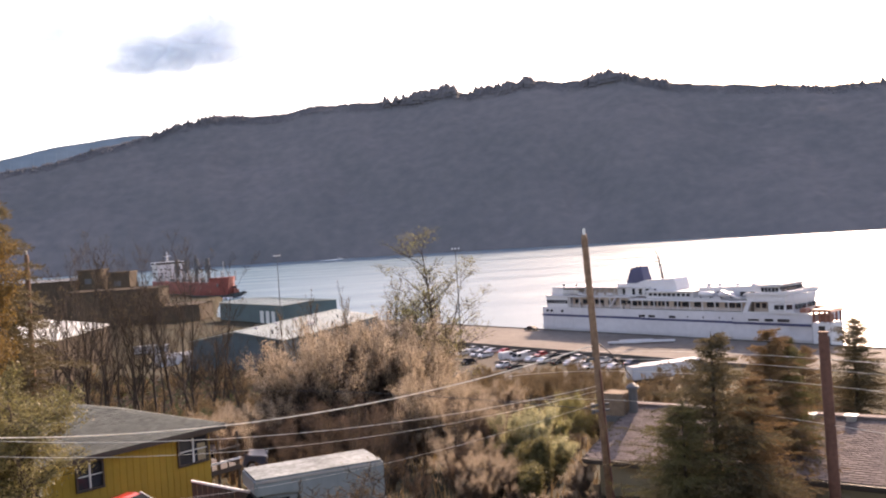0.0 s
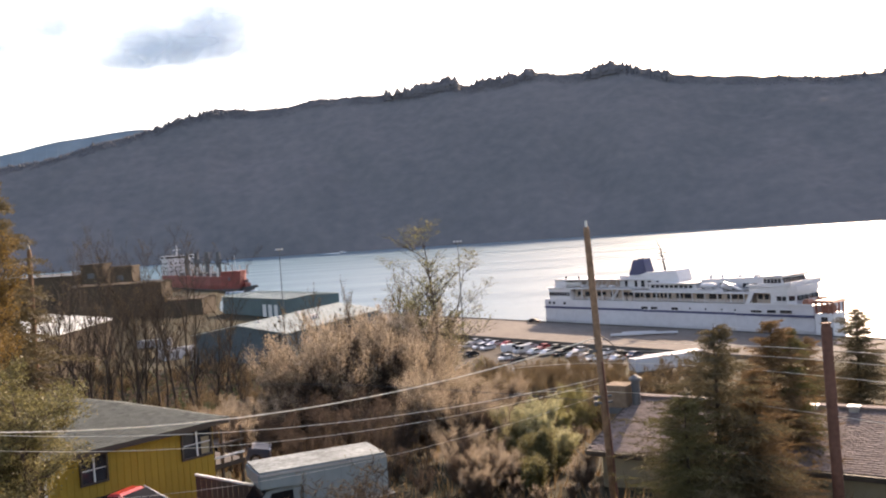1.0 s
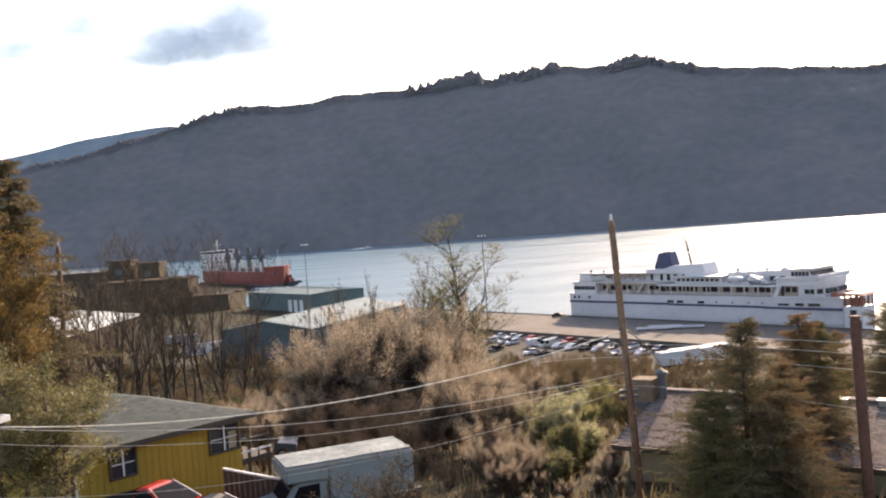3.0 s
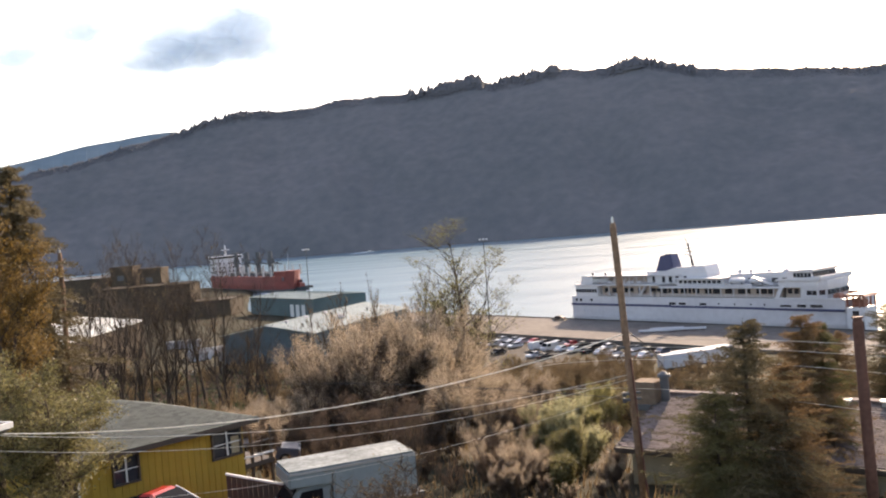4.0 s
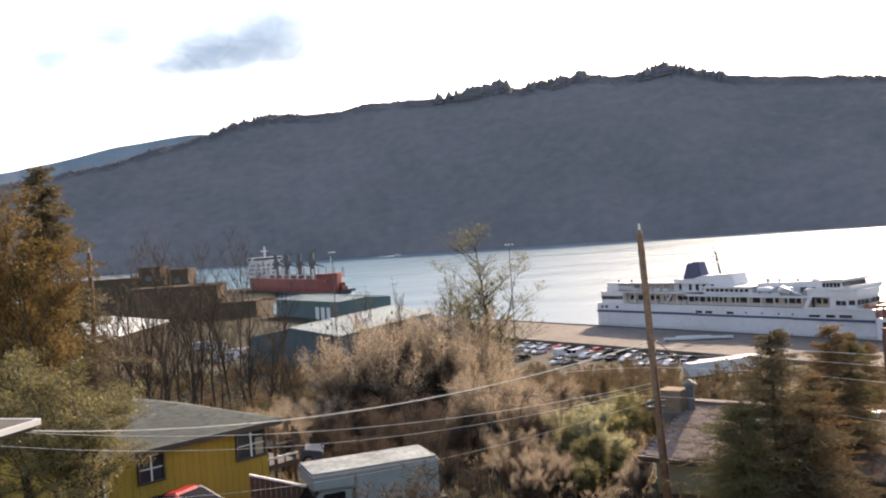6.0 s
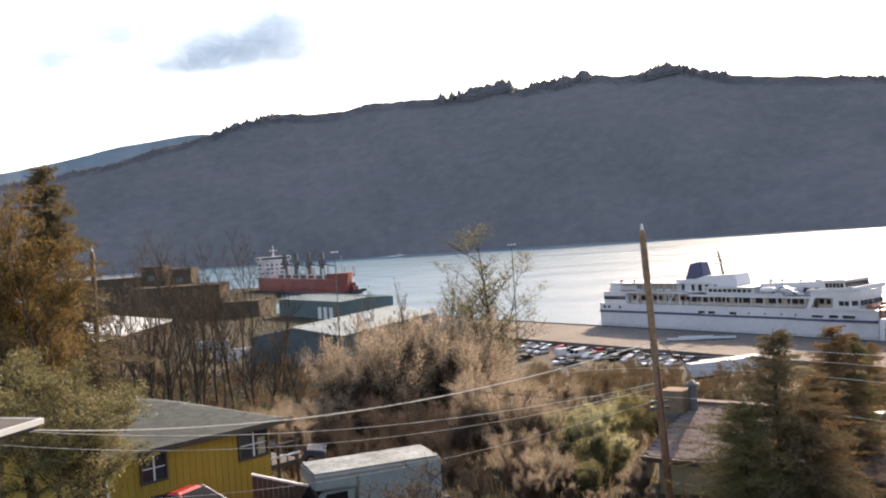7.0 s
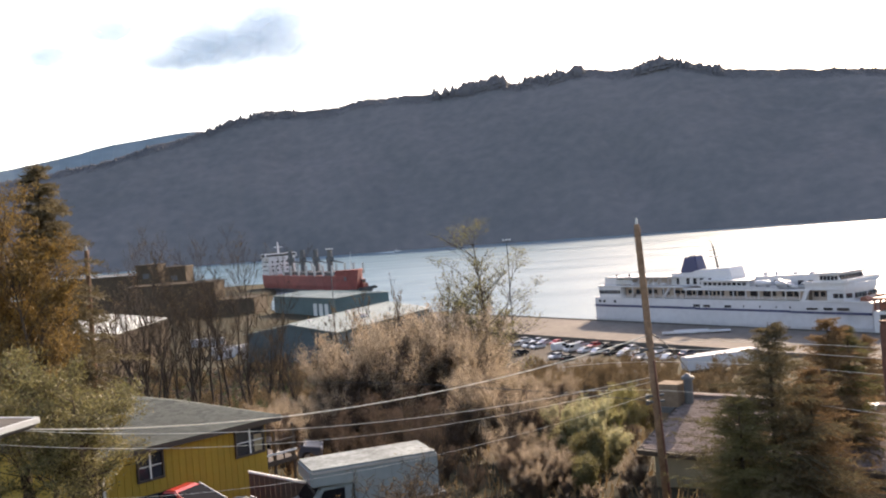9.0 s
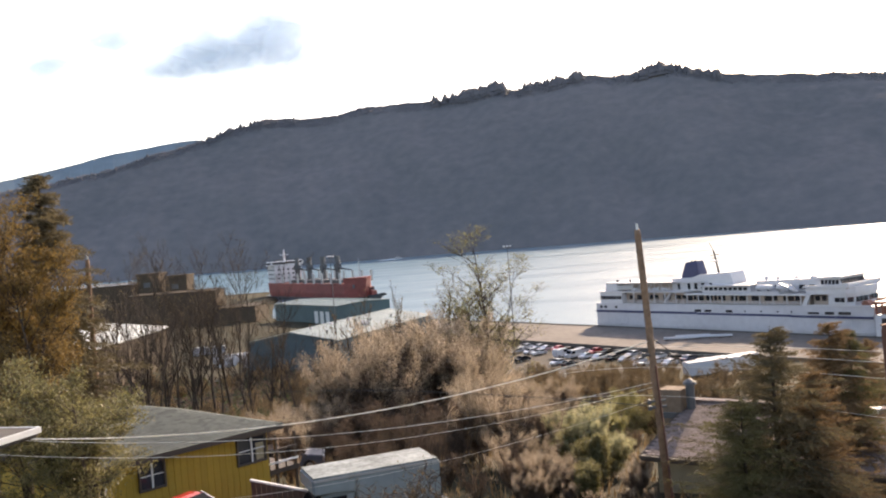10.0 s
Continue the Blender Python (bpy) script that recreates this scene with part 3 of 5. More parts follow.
    part("wheelhouse_roof", Shape().side([(76.4, 16.8), (76.4, 17.2), (83.2, 17.6), (83.7, 17.3), (83.4, 16.9)], 1.0, B - 1.0), WHITE, f, bevel=0.12)
    part("aerial", Shape().tube([(80, 4, 17.3), (80, 4, 18.4)], [0.1, 0.06], 6), DARKSTEEL, f)
    part("radar_dome", Shape().tube([(74.0, 5, 16.7), (74.0, 5, 17.2), (74.0, 5, 17.5)], [0.9, 0.9, 0.3], 12), WHITE, f, smooth=True)
    for y in (2.5, 9.5):
        part("foredeck_winch", Shape().side([(87.6, 10.1), (87.6, 10.9), (88.1, 11.3), (89.0, 11.3), (89.4, 10.8), (89.4, 10.1)], y, y + 2.5), ORANGE, f, "rusty winch on the foredeck", bevel=0.06)
    part("bulwark", Shape().box(73.2, -0.02, 10.1, 91.4, 0.12, 10.45), WHITE, f, bevel=0.03)
    part("bow_door", Shape().box(91.9, 5.0, 2.5, 93.4, B - 5.0, 8.6), PANE, f)
    # ---- the berth's ramp tower ----
    b = thing("ramp_tower", f.matrix_basis @ pose(92.9, 1.6, 0), "white and rust berth ramp tower on the quay beside the bow", "tower")
    part("frame", Shape().box(0, -3, 0, 4.6, 3, 8.4), WHITE, b, bevel=0.1)
    part("window", Shape().box(1.6, -3.1, 5.6, 3.2, -2.8, 7.6), PANE, b)
    part("door", Shape().box(3.5, -3.08, 3.0, 4.3, -2.8, 5.2), PANE, b)
    for x in (0.1, 1.6, 3.1, 4.2):
        part("post", Shape().box(x, -2.9, 8.4, x + 0.35, -2.5, 11.0), ORANGE, b)
        part("post", Shape().box(x, 2.5, 8.4, x + 0.35, 2.9, 11.0), ORANGE, b)
    part("roof", Shape().side([(-0.6, 11.0), (0.2, 11.6), (4.4, 11.6), (5.2, 11.0)], -3.4, 3.4), ORANGE, b, bevel=0.08)
    part("winch", Shape().box(1.0, -1.5, 8.4, 3.4, 1.5, 10.2), ORANGE, b, bevel=0.2)


# ---- the bulk carrier and its tug ----
def build_carrier():
    c = thing("bulk_carrier", pose(0, 0, 0), "red-hulled bulk carrier with grey deck cranes under way", "ship")
    L, B = 140.0, 23.0

    def ring(z, bow, stern, w):
        h = w / 2
        near = [(-L + stern, -h * 0.6), (-L + stern + 10, -h), (-26, -h), (-12, -h * 0.8), (-4 + bow * 0.5, -h * 0.4)]
        return [(x, y, z) for x, y in near] + [(bow, 0, z)] + [(x, -y, z) for x, y in reversed(near)]
    part("hull", Shape().loft([ring(-2, -4, 3, B - 2), ring(4, -2, 1, B), ring(10, 0, 0, B)]), REDHULL, c, "faded red hull", smooth=False)
    part("forecastle", Shape().loft([[(x, y, z) for x, y, z in ring(10, 0, 0, B)[3:8]], [(x * 1.0 + 0.8, y * 1.03, 13.2) for x, y, z in ring(10, 0, 0, B)[3:8]]]), REDHULL, c)
    part("boot_top", Shape().loft([ring(-1.9, -3.6, 2.8, B - 1.6), ring(1.2, -2.6, 1.9, B - 0.2)]), DARKSTEEL, c)
    for x in (-103, -82, -60, -38):
        k = part("deck_crane", Shape().tube([(x, 0, 10), (x, 0, 20), (x, 0, 26.5)], [1.9, 1.6, 1.5], 10), DARKSTEEL, c, "dark grey deck crane")
        part("cab", Shape().box(x - 1.6, -1.9, 18, x + 2.0, 1.9, 21.5), DARKSTEEL, k, bevel=0.2)
        part("jib", Shape().tube([(x + 1.5, 0, 19), (x + 19, 0, 17.6)], [0.7, 0.4], 6), DARKSTEEL, k)
        part("hatch", Shape().box(x + 4, -8, 10, x + 17, 8, 12), DARKSTEEL, c, bevel=0.2)
    for i in range(9):
        x = -118 + i * 13
        part("stanchion_post", Shape().box(x, -11.2, 10, x + 1.6, -10.2, 16.6), GALV, c)
        part("stanchion_post", Shape().box(x, 10.2, 10, x + 1.6, 11.2, 16.6), GALV, c)
    dh = part("deckhouse", Shape().box(-133, -10, 10, -119, 10, 22), WHITE, c, "white accommodation block", bevel=0.3)
    for z in (12.5, 15.5, 18.5):
        for y in range(5):
            part("window", Shape().box(-119.1, -8 + y * 3.6, z, -118.8, -6.6 + y * 3.6, z + 1.2), PANE, dh)
            part("window", Shape().box(-131 + y * 2.4, -10.1, z, -129.8 + y * 2.4, -9.8, z + 1.2), PANE, dh)
    br = part("bridge", Shape().box(-130, -12, 22, -120, 12, 25), WHITE, c, bevel=0.3)
    part("bridge_windows", Shape().box(-120.1, -11, 23, -119.8, 11, 24.4).box(-129, -12.1, 23, -121, -11.8, 24.4), PANE, br)
    part("radar_mast", Shape().tube([(-125, 0, 25), (-125, 0, 33)], [0.9, 0.5], 8).box(-127, -2.5, 29, -123, 2.5, 29.6), WHITE, c)
    part("funnel", Shape().box(-138, -3.5, 10, -134, 3.5, 26), DARKSTEEL, c, bevel=0.5)
    part("foremast", Shape().tube([(-8, 0, 13), (-8, 0, 24)], [0.4, 0.2], 8), GALV, c)
    part("anchor", Shape().box(-5, -6.8, 7.0, -3.4, -6.2, 9.2), DARKSTEEL, c)
    s = Shape()
    s.loft([[(2, 0, -1.15), (-14, -13, -1.15), (-30, -13.5, -1.15), (-30, -11, -1.15), (-12, -8, -1.15)], [(1, 0, -0.5), (-14, -12.4, -0.75), (-30, -12.8, -1.0), (-30, -11.3, -1.0), (-12, -9, -0.75)]])
    s.loft([[(2, 0, -1.15), (-14, 13, -1.15), (-30, 13.5, -1.15), (-30, 11, -1.15), (-12, 8, -1.15)], [(1, 0, -0.5), (-14, 12.4, -0.75), (-30, 12.8, -1.0), (-30, 11.3, -1.0), (-12, 9, -0.75)]])
    part("bow_wave", s, FOAM, c, "white foam curling off the bow")
    # the tug beside the bow
    t = thing("tugboat", pose(0, 0, 0), "small dark tugboat alongside the ship's bow", "boat")
    part("hull", Shape().loft([[(-12, -3, -0.5), (4, -3, -0.5), (9, 0, -0.5), (4, 3, -0.5), (-12, 3, -0.5)], [(-13, -4.2, 2.2), (6, -4.2, 3.2), (13, 0, 4.2), (6, 4.2, 3.2), (-13, 4.2, 2.2)]]), DARKSTEEL, t)
    w = part("wheelhouse", Shape().box(-3, -2.4, 2.5, 5, 2.4, 5.6).box(-1, -1.8, 5.6, 3.6, 1.8, 8.0), REDHULL, t, bevel=0.1)
    part("window", Shape().box(-0.6, -1.95, 6.5, 3.2, -1.7, 7.5).box(3.5, -1.5, 6.5, 3.72, 1.5, 7.5), PANE, w)
    part("mast", Shape().tube([(0, 0, 8), (0, 0, 11.5)], [0.15, 0.08], 6), DARKSTEEL, t)
    part("fender", Shape().tube([(12.4, -1.6, 3.0), (13.4, 0, 3.2), (12.4, 1.6, 3.0)], [0.6, 0.7, 0.6], 8), RUBBER, t)
    part("wash", Shape().loft([[(14, 0, 0.05), (-14, -6, 0.05), (-24, 0, 0.05), (-14, 6, 0.05)], [(13, 0, 0.7), (-14, -5, 0.3), (-23, 0, 0.2), (-14, 5, 0.3)]]), FOAM, t)
    # a speedboat far out, with its wash
    m = thing("motorboat", pose(-175, 1560, 0), "small white motorboat with a foaming wake far out", "boat")
    part("hull", Shape().loft([[(-5, -1.6, 0), (2, -1.6, 0), (6, 0, 0), (2, 1.6, 0), (-5, 1.6, 0)], [(-5, -2, 1.8), (2, -2, 2), (7, 0, 2.4), (2, 2, 2), (-5, 2, 1.8)]]), WHITE, m)
    part("cabin", Shape().box(-3, -1.3, 1.8, 2, 1.3, 3.6), WHITE, m, bevel=0.2)
    part("wake", Shape().loft([[(-4, -2, 0.05), (-34, -3, 0.05), (-34, 3, 0.05), (-4, 2, 0.05)], [(-4, -1.5, 1.3), (-33, -1, 0.3), (-33, 1, 0.3), (-4, 1.5, 1.3)]]), FOAM, m)
    return c, t, m


# ---- sheds on the waterfront ----
def shed(name, label, c0, u, length, depth, z0, eave, ridge, wall, roof, ridge_along=True):
    """A gabled shed: corner c0, long side along u, the rest to its left side."""
    u = Vector(u).normalized()
    b = thing(name, Matrix.Translation((c0[0], c0[1], 0)) @ Matrix.Rotation(math.atan2(u.y, u.x), 4, "Z"), label, "building")
    s = Shape()
    s.loft([[(0, 0, z0), (0, 0, eave), (0, depth / 2, ridge), (0, depth, eave), (0, depth, z0)], [(length, 0, z0), (length, 0, eave), (length, depth / 2, ridge), (length, depth, eave), (length, depth, z0)]])
    w = part("wall", s, wall, b)
    pitch = math.hypot(depth / 2, ridge - eave)
    for sgn in (0, 1):
        y0, y1 = (-0.6, depth / 2) if sgn == 0 else (depth + 0.6, depth / 2)
        drop = (ridge - eave) / (depth / 2) * 0.6
        r = Shape().loft([[(-0.6, y0, eave - drop + 0.1), (length + 0.6, y0, eave - drop + 0.1), (length + 0.6, y1, ridge + 0.1), (-0.6, y1, ridge + 0.1)],
                          [(-0.6, y0, eave - drop + 0.28), (length + 0.6, y0, eave - drop + 0.28), (length + 0.6, y1, ridge + 0.28), (-0.6, y1, ridge + 0.28)]])
        rf = part("roof", r, roof, b)
        seam = Shape()
        n = int(length / 1.5)
        for i in range(n):
            x = -0.4 + i * (length + 0.8) / n
            seam.loft([[(x, y0, eave - drop + 0.28), (x + 0.09, y0, eave - drop + 0.28), (x + 0.09, y1, ridge + 0.28), (x, y1, ridge + 0.28)],
                       [(x, y0, eave - drop + 0.36), (x + 0.09, y0, eave - drop + 0.36), (x + 0.09, y1, ridge + 0.36), (x, y1, ridge + 0.36)]])
        tagged(part("standing_seams", seam, roof, rf), kind="stuff")
    part("ridge_cap", Shape().box(-0.6, depth / 2 - 0.3, ridge + 0.2, length + 0.6, depth / 2 + 0.3, ridge + 0.42), roof, b)
    n = int(length / 3)
    for i in range(n):
        part("cladding_rib", Shape().box(i * 3, -0.08, z0, i * 3 + 0.12, 0.02, eave - 0.2), wall, w)
    return b


def build_sheds():
    b = shed("warehouse", "slate-blue warehouse with a pale metal gable roof", (-43.8, 245.3), (0.35, 0.937), 60, 29, 2, 10, 12.4, BLUEWALL, METALROOF)
    for y in (7.0, 10.0):
        part("loading_door", Shape().box(-0.12, y, 2, 0.1, y + 2.2, 6.5), DARKSTEEL, b)
    for i in range(3):
        part("roof_vent", Shape().tube([(8 + i * 11, 13, 11.9), (8 + i * 11, 13, 13.0)], [0.5, 0.6], 10), WHITE, b)
    part("roof_unit", Shape().box(26, 5, 11.2, 28, 7, 12.4), WHITE, b, bevel=0.1)
    for x, y in ((5, 6), (12, 9), (20, 4.5), (34, 8), (44, 6)):
        part("roof_vent", Shape().tube([(x, y, 10.4), (x, y, 12.0), (x, y, 12.3)], [0.22, 0.22, 0.4], 8), DARKSTEEL, b)
    t = shed("storage_shed", "long teal storage shed with a flat pale roof edge", (-104, 427), (0.635, -0.775), 58, 26, 2, 9.7, 10.5, TEALWALL, METALROOF)
    for i in range(3):
        part("loading_door", Shape().box(38 + i * 5, -0.15, 2, 41 + i * 5, 0.1, 7.2), TRIM, t)
    shed("mill_shed", "low mill shed with a sunlit bright metal roof", (-103.0, 230.0), (-0.02, 1.0), 57, 40, 2, 13.8, 16.4, TANWALL, SHINYROOF)
    shed("mill_hall", "long low weathered brown mill hall near the shore", (-213, 458), (0.99, -0.05), 31, 26, 2, 23.3, 24.1, TANWALL, DARKSTEEL)
    shed("mill_hall", "broad weathered brown mill hall near the shore", (-178, 440), (0.99, -0.05), 43, 14, 2, 18.0, 18.6, TANWALL, TANWALL)
    shed("mill_annex", "lower brown lean-to hall beside the mill", (-134.6, 432), (0.99, -0.05), 20, 22, 2, 9.4, 10.0, TANWALL, TANWALL)
    for x, w, top in ((-180.7, 11, 28.3), (-166.3, 11, 26.4)):
        tw = thing("mill_tower", pose(x, 458, 2), "square brown mill tower with a flat top", "tower", "mill towers")
        part("wall", Shape().box(0, 0, 0, w, 12, top - 3), TANWALL, tw, bevel=0.2)
        part("parapet", Shape().box(-0.3, -0.3, top - 3, w + 0.3, 12.3, top - 2), TANWALL, tw)
        part("louvre", Shape().box(w * 0.3, -0.12, top - 9, w * 0.6, 0.1, top - 6.5), DARKSTEEL, tw)
    # white trailers in the yard
    for i, (x, y) in enumerate(((36.2, 184.5), (39.5, 188.5))):
        t = thing("semi_trailer", pose(x, y, land(x, y), 0, 0, 20), "white box semi-trailer parked in the yard", "trailer", "parked semi-trailers")
        part("box", Shape().box(0, 0, 1.1, 13.5, 2.6, 3.7), WHITECAR, t, bevel=0.06)
        part("chassis", Shape().box(0.3, 0.4, 0.8, 14.2, 2.2, 1.1), DARKSTEEL, t)
        for wx in (1.6, 2.9):
            for wy in (0.0, 2.1):
                part("wheel", Shape().tube([(wx, wy, 0.5), (wx, wy + 0.5, 0.5)], [0.5, 0.5], 14), RUBBER, t)
        part("landing_leg", Shape().box(10.8, 0.5, 0, 11.0, 0.7, 0.9).box(10.8, 1.9, 0, 11.0, 2.1, 0.9), GALV, t)
    # pale crates on the flat between the sheds
    for x, y, w, a in ((-88, 276, 9, 12), (-80, 282, 7, -20), (-84, 268, 6, 35), (-104, 306, 11, 5), (-73, 262, 6, 50)):
        c = thing("shipping_container", pose(x, y, land(x, y), 0, 0, a), "pale weathered shipping container beside the sheds", "container", "containers by the sheds")
        part("body", Shape().box(0, 0, 0.1, w, 2.4, 2.6), WHITECAR, c, bevel=0.05)
        part("door", Shape().box(-0.06, 0.15, 0.3, 0.02, 2.25, 2.45), GALV, c)
        for k in range(int(w)):
            part("rib", Shape().box(k + 0.4, -0.05, 0.25, k + 0.55, 0.01, 2.45), WHITECAR, c)
    # flat deck barges of lumber on the quay
    for i, (x, y) in enumerate(((42.5, 248.0), (46.0, 250.5), (51, 247))):
        t = thing("lumber_stack", pose(x, y, 3.0, 0, 0, -12), "low stack of pale wrapped lumber on the quay", "stack", "stacks on the quay")
        part("pack", Shape().box(0, 0, 0.3, 9, 1.6, 0.75), WHITECAR, t, bevel=0.05)
        for k in range(4):
            part("bearer", Shape().box(0.6 + k * 2.5, -0.1, 0, 0.9 + k * 2.5, 2.5, 0.3), POLEDARK, t)


def light_mast(x, y, top):
    z = land(x, y)
    m = thing("light_mast", pose(x, y, z), "tall grey steel yard light mast", "street lamp", "yard light masts")
    h = top - z
    part("pole", Shape().tube([(0, 0, 0), (0, 0, h)], [0.2, 0.1], 10), DARKSTEEL, m)
    part("crossbar", Shape().box(-1.1, -0.1, h - 0.1, 1.1, 0.1, h + 0.1), DARKSTEEL, m)
    for k in (-0.9, 0.0, 0.9):
        part("lamp_head", Shape().box(k - 0.3, -0.45, h + 0.1, k + 0.3, 0.35, h + 0.6), WHITECAR, m, bevel=0.05)


def car(m, paint, label, group="", van=False):
    c = thing("van" if van else "car", m, label, "van" if van else "car", group)
    h = 2.1 if van else 1.45
    if van:
        body = [(-2.3, 0.35), (-2.3, 2.0), (-2.1, 2.1), (1.2, 2.1), (1.75, 1.2), (2.35, 1.0), (2.4, 0.35)]
    else:
        body = [(-2.2, 0.35), (-2.25, 0.85), (-1.5, 0.95), (-1.0, 1.42), (0.55, 1.45), (1.15, 0.98), (2.1, 0.82), (2.2, 0.35)]
    b = part("body", Shape().side(body, -0.88, 0.88), paint, c, bevel=0.05)
    for y in (-0.9, 0.86):
        gl = [(-1.2, 1.0), (-0.9, 1.36), (0.5, 1.38), (0.98, 1.0)] if not van else [(0.1, 1.2), (0.1, 1.9), (1.1, 1.9), (1.5, 1.2)]
        part("side_window", Shape().side(gl, y, y + 0.04), CARGLASS, c)
    ws = [(0.6, 1.44), (0.66, 1.44), (1.18, 1.0), (1.12, 0.98)] if not van else [(1.2, 2.05), (1.28, 2.05), (1.8, 1.25), (1.72, 1.2)]
    part("windscreen", Shape().side(ws, -0.78, 0.78), CARGLASS, c)
    for x in (-1.35, 1.35):
        for y in (-0.92, 0.7):
            w = part("wheel", Shape().tube([(x, y, 0.33), (x, y + 0.22, 0.33)], [0.33, 0.33], 16), RUBBER, c)
            part("rim", Shape().tube([(x, y - 0.01, 0.33), (x, y + 0.23, 0.33)], [0.19, 0.19], 12), GALV, w)
    for y in (-0.7, 0.5):
        part("tail_lamp", Shape().box(-2.3, y, 0.7, -2.2, y + 0.2, 0.85), LENSRED, c)
        part("headlight", Shape().box(2.12, y, 0.65, 2.22, y + 0.22, 0.8), GALV, c)
    return c


def build_yard_cars(rng):
    made = {}
    kinds = [(WHITECAR, "white"), (SILVER, "silver"), (BLUECAR, "dark blue"), (BLACKPAINT, "black"), (REDPAINT, "red")]
    ang = math.degrees(math.atan2(AL.y, AL.x))
    base = Matrix.Translation((SHORE[0], SHORE[1], 2.15)) @ Matrix.Rotation(radians(ang), 4, "Z")
    for row, off in ((0, -41), (1, -48), (2, -58)):
        for i in range(14):
            if rng.random() < (0.1 if row < 2 else 0.5):
                continue
            m = base @ pose(14 + i * 4.3 + rng.uniform(-0.3, 0.3), off + rng.uniform(-0.6, 0.6), 0, 0, 0, 90 + rng.choice((0, 180)) + rng.uniform(-4, 4))
            van = rng.random() < 0.1
            k = rng.choices(range(5), (5, 5, 0.5, 3, 0.1))[0]
            if (van, k) in made:
                copy_thing(made[van, k], m)
            else:
                made[van, k] = car(m, kinds[k][0], "%s %s parked in the gravel yard" % (kinds[k][1], "van" if van else "car"), "cars in the yard", van)
    return car(pose(26.3, 294.5, 3.0, 0, 0, 140), BLACKPAINT, "black car driving along the quay")


# ---- houses on the slope ----
def shingle_field(parent, material, p0, u, up, length, run, skip=None):
    """Courses of tabs on a roof plane, joined; p0 is the eave's corner, u along it, up the slope."""
    v, f = [], []
    rng = random.Random(7)
    n = u.cross(up).normalized()
    if n.z < 0:
        n = -n
    rows = int(run / 0.16)
    for r in range(rows):
        s = -0.17 * (r % 2)
        while s < length - 0.05:
            a, b = max(s, 0), min(s + 0.31, length)
            if b - a > 0.05 and not (skip and skip(a, b, r * 0.16)):
                lift = rng.uniform(0.0, 0.008)
                o = len(v)
                for ss, t, h in ((a, 0, 0.026 + lift), (b, 0, 0.026 + lift), (b, 0.2, 0.01), (a, 0.2, 0.01), (a, 0, 0.0), (b, 0, 0.0)):
                    v.append(p0 + u * ss + up * (r * 0.16 + t) + n * h)
                f += [(o, o + 1, o + 2, o + 3), (o + 4, o + 5, o + 1, o)]
            s += 0.34
    ob = part("shingles", big_mesh("shingles", v, f, material), material, parent)
    return tagged(ob, kind="stuff")


def build_yellow_house():
    h = thing("yellow_house", Matrix.Translation((-9.9, 40.3, 0)) @ Matrix.Rotation(math.atan2(-0.75, -0.66), 4, "Z"), "mustard-yellow bungalow with a grey hip roof", "house")
    # local x runs along the seen wall, local y away from it (negative)
    L, D, Z0, E, R = 9.6, 9.0, 24.6, 28.25, 29.6
    wall = part("wall", Shape().box(0.55, -D + 0.55, Z0 - 1.5, L - 0.55, -0.55, E), YELLOW, h)
    me = Shape().box(0, 0, 0, 0.294, 0.03, E - 25.0).mesh("siding_board", YELLOW, bevel=0.012)
    for i in range(28):
        b = new("siding_board", me)
        b.parent = wall
        b.matrix_basis = pose(0.62 + i * 0.3, -0.55, 25.0)
    for i in range(26):
        b = new("siding_board", me)
        b.parent = wall
        b.matrix_basis = pose(0.55, -0.6 - i * 0.3, 25.0, 0, 0, -90) @ pose(0, -0.035, 0)
    apex0, apex1 = Vector((L * 0.47, -D / 2, R)), Vector((L * 0.53, -D / 2, R))
    c = [Vector((0, 0, E)), Vector((L, 0, E)), Vector((L, -D, E)), Vector((0, -D, E))]
    roof = Shape()
    up = Vector((0, 0, 0.12))
    roof.add([c[0], c[1], c[2], c[3], apex0, apex1], [(0, 1, 5, 4), (1, 2, 5), (2, 3, 4, 5), (3, 0, 4), (3, 2, 1, 0)])
    rf = part("roof", roof, SHINGLE, h, "grey asphalt shingle hip roof")
    for p0, p1, ap in ((c[0], c[1], apex0), (c[3], c[0], apex0)):
        u = (p1 - p0).normalized()
        mid = (p0 + p1) / 2
        top = Vector(ap)
        foot = p0 + u * ((top - p0).dot(u))
        upv = top - foot
        run = upv.length
        ln = (p1 - p0).length
        k = (top - p0).dot(u) / run
        k2 = (ln - (top - p0).dot(u)) / run
        shingle_field(rf, SHINGLE, p0, u, upv.normalized(), ln, run, lambda a, b, t, k=k, k2=k2, ln=ln: a < k * t or b > ln - k2 * t)
    for a, b in ((0, 1), (3, 0), (1, 2)):
        u = (c[b] - c[a]).normalized()
        n = Vector((-u.y, u.x, 0)) * -1
        s = Shape()
        s.loft([[c[a] + Vector((0, 0, dz)) + n * o for dz, o in ((-0.2, 0), (0.03, 0), (0.03, 0.05), (-0.2, 0.05))], [c[b] + Vector((0, 0, dz)) + n * o for dz, o in ((-0.2, 0), (0.03, 0), (0.03, 0.05), (-0.2, 0.05))]])
        part("fascia", s, TRIM if a == 3 else DARKTRIM, h)
    for x0, x1, z0, z1 in ((0.75, 2.1, 26.85, 27.9), (5.6, 6.6, 26.9, 27.9), (8.1, 8.9, 25.0, 27.4)):
        w = part("window" if z0 > 26 else "door", Shape().box(x0, -0.56, z0, x1, -0.5, z1), PANE, h)
        fr = Shape()
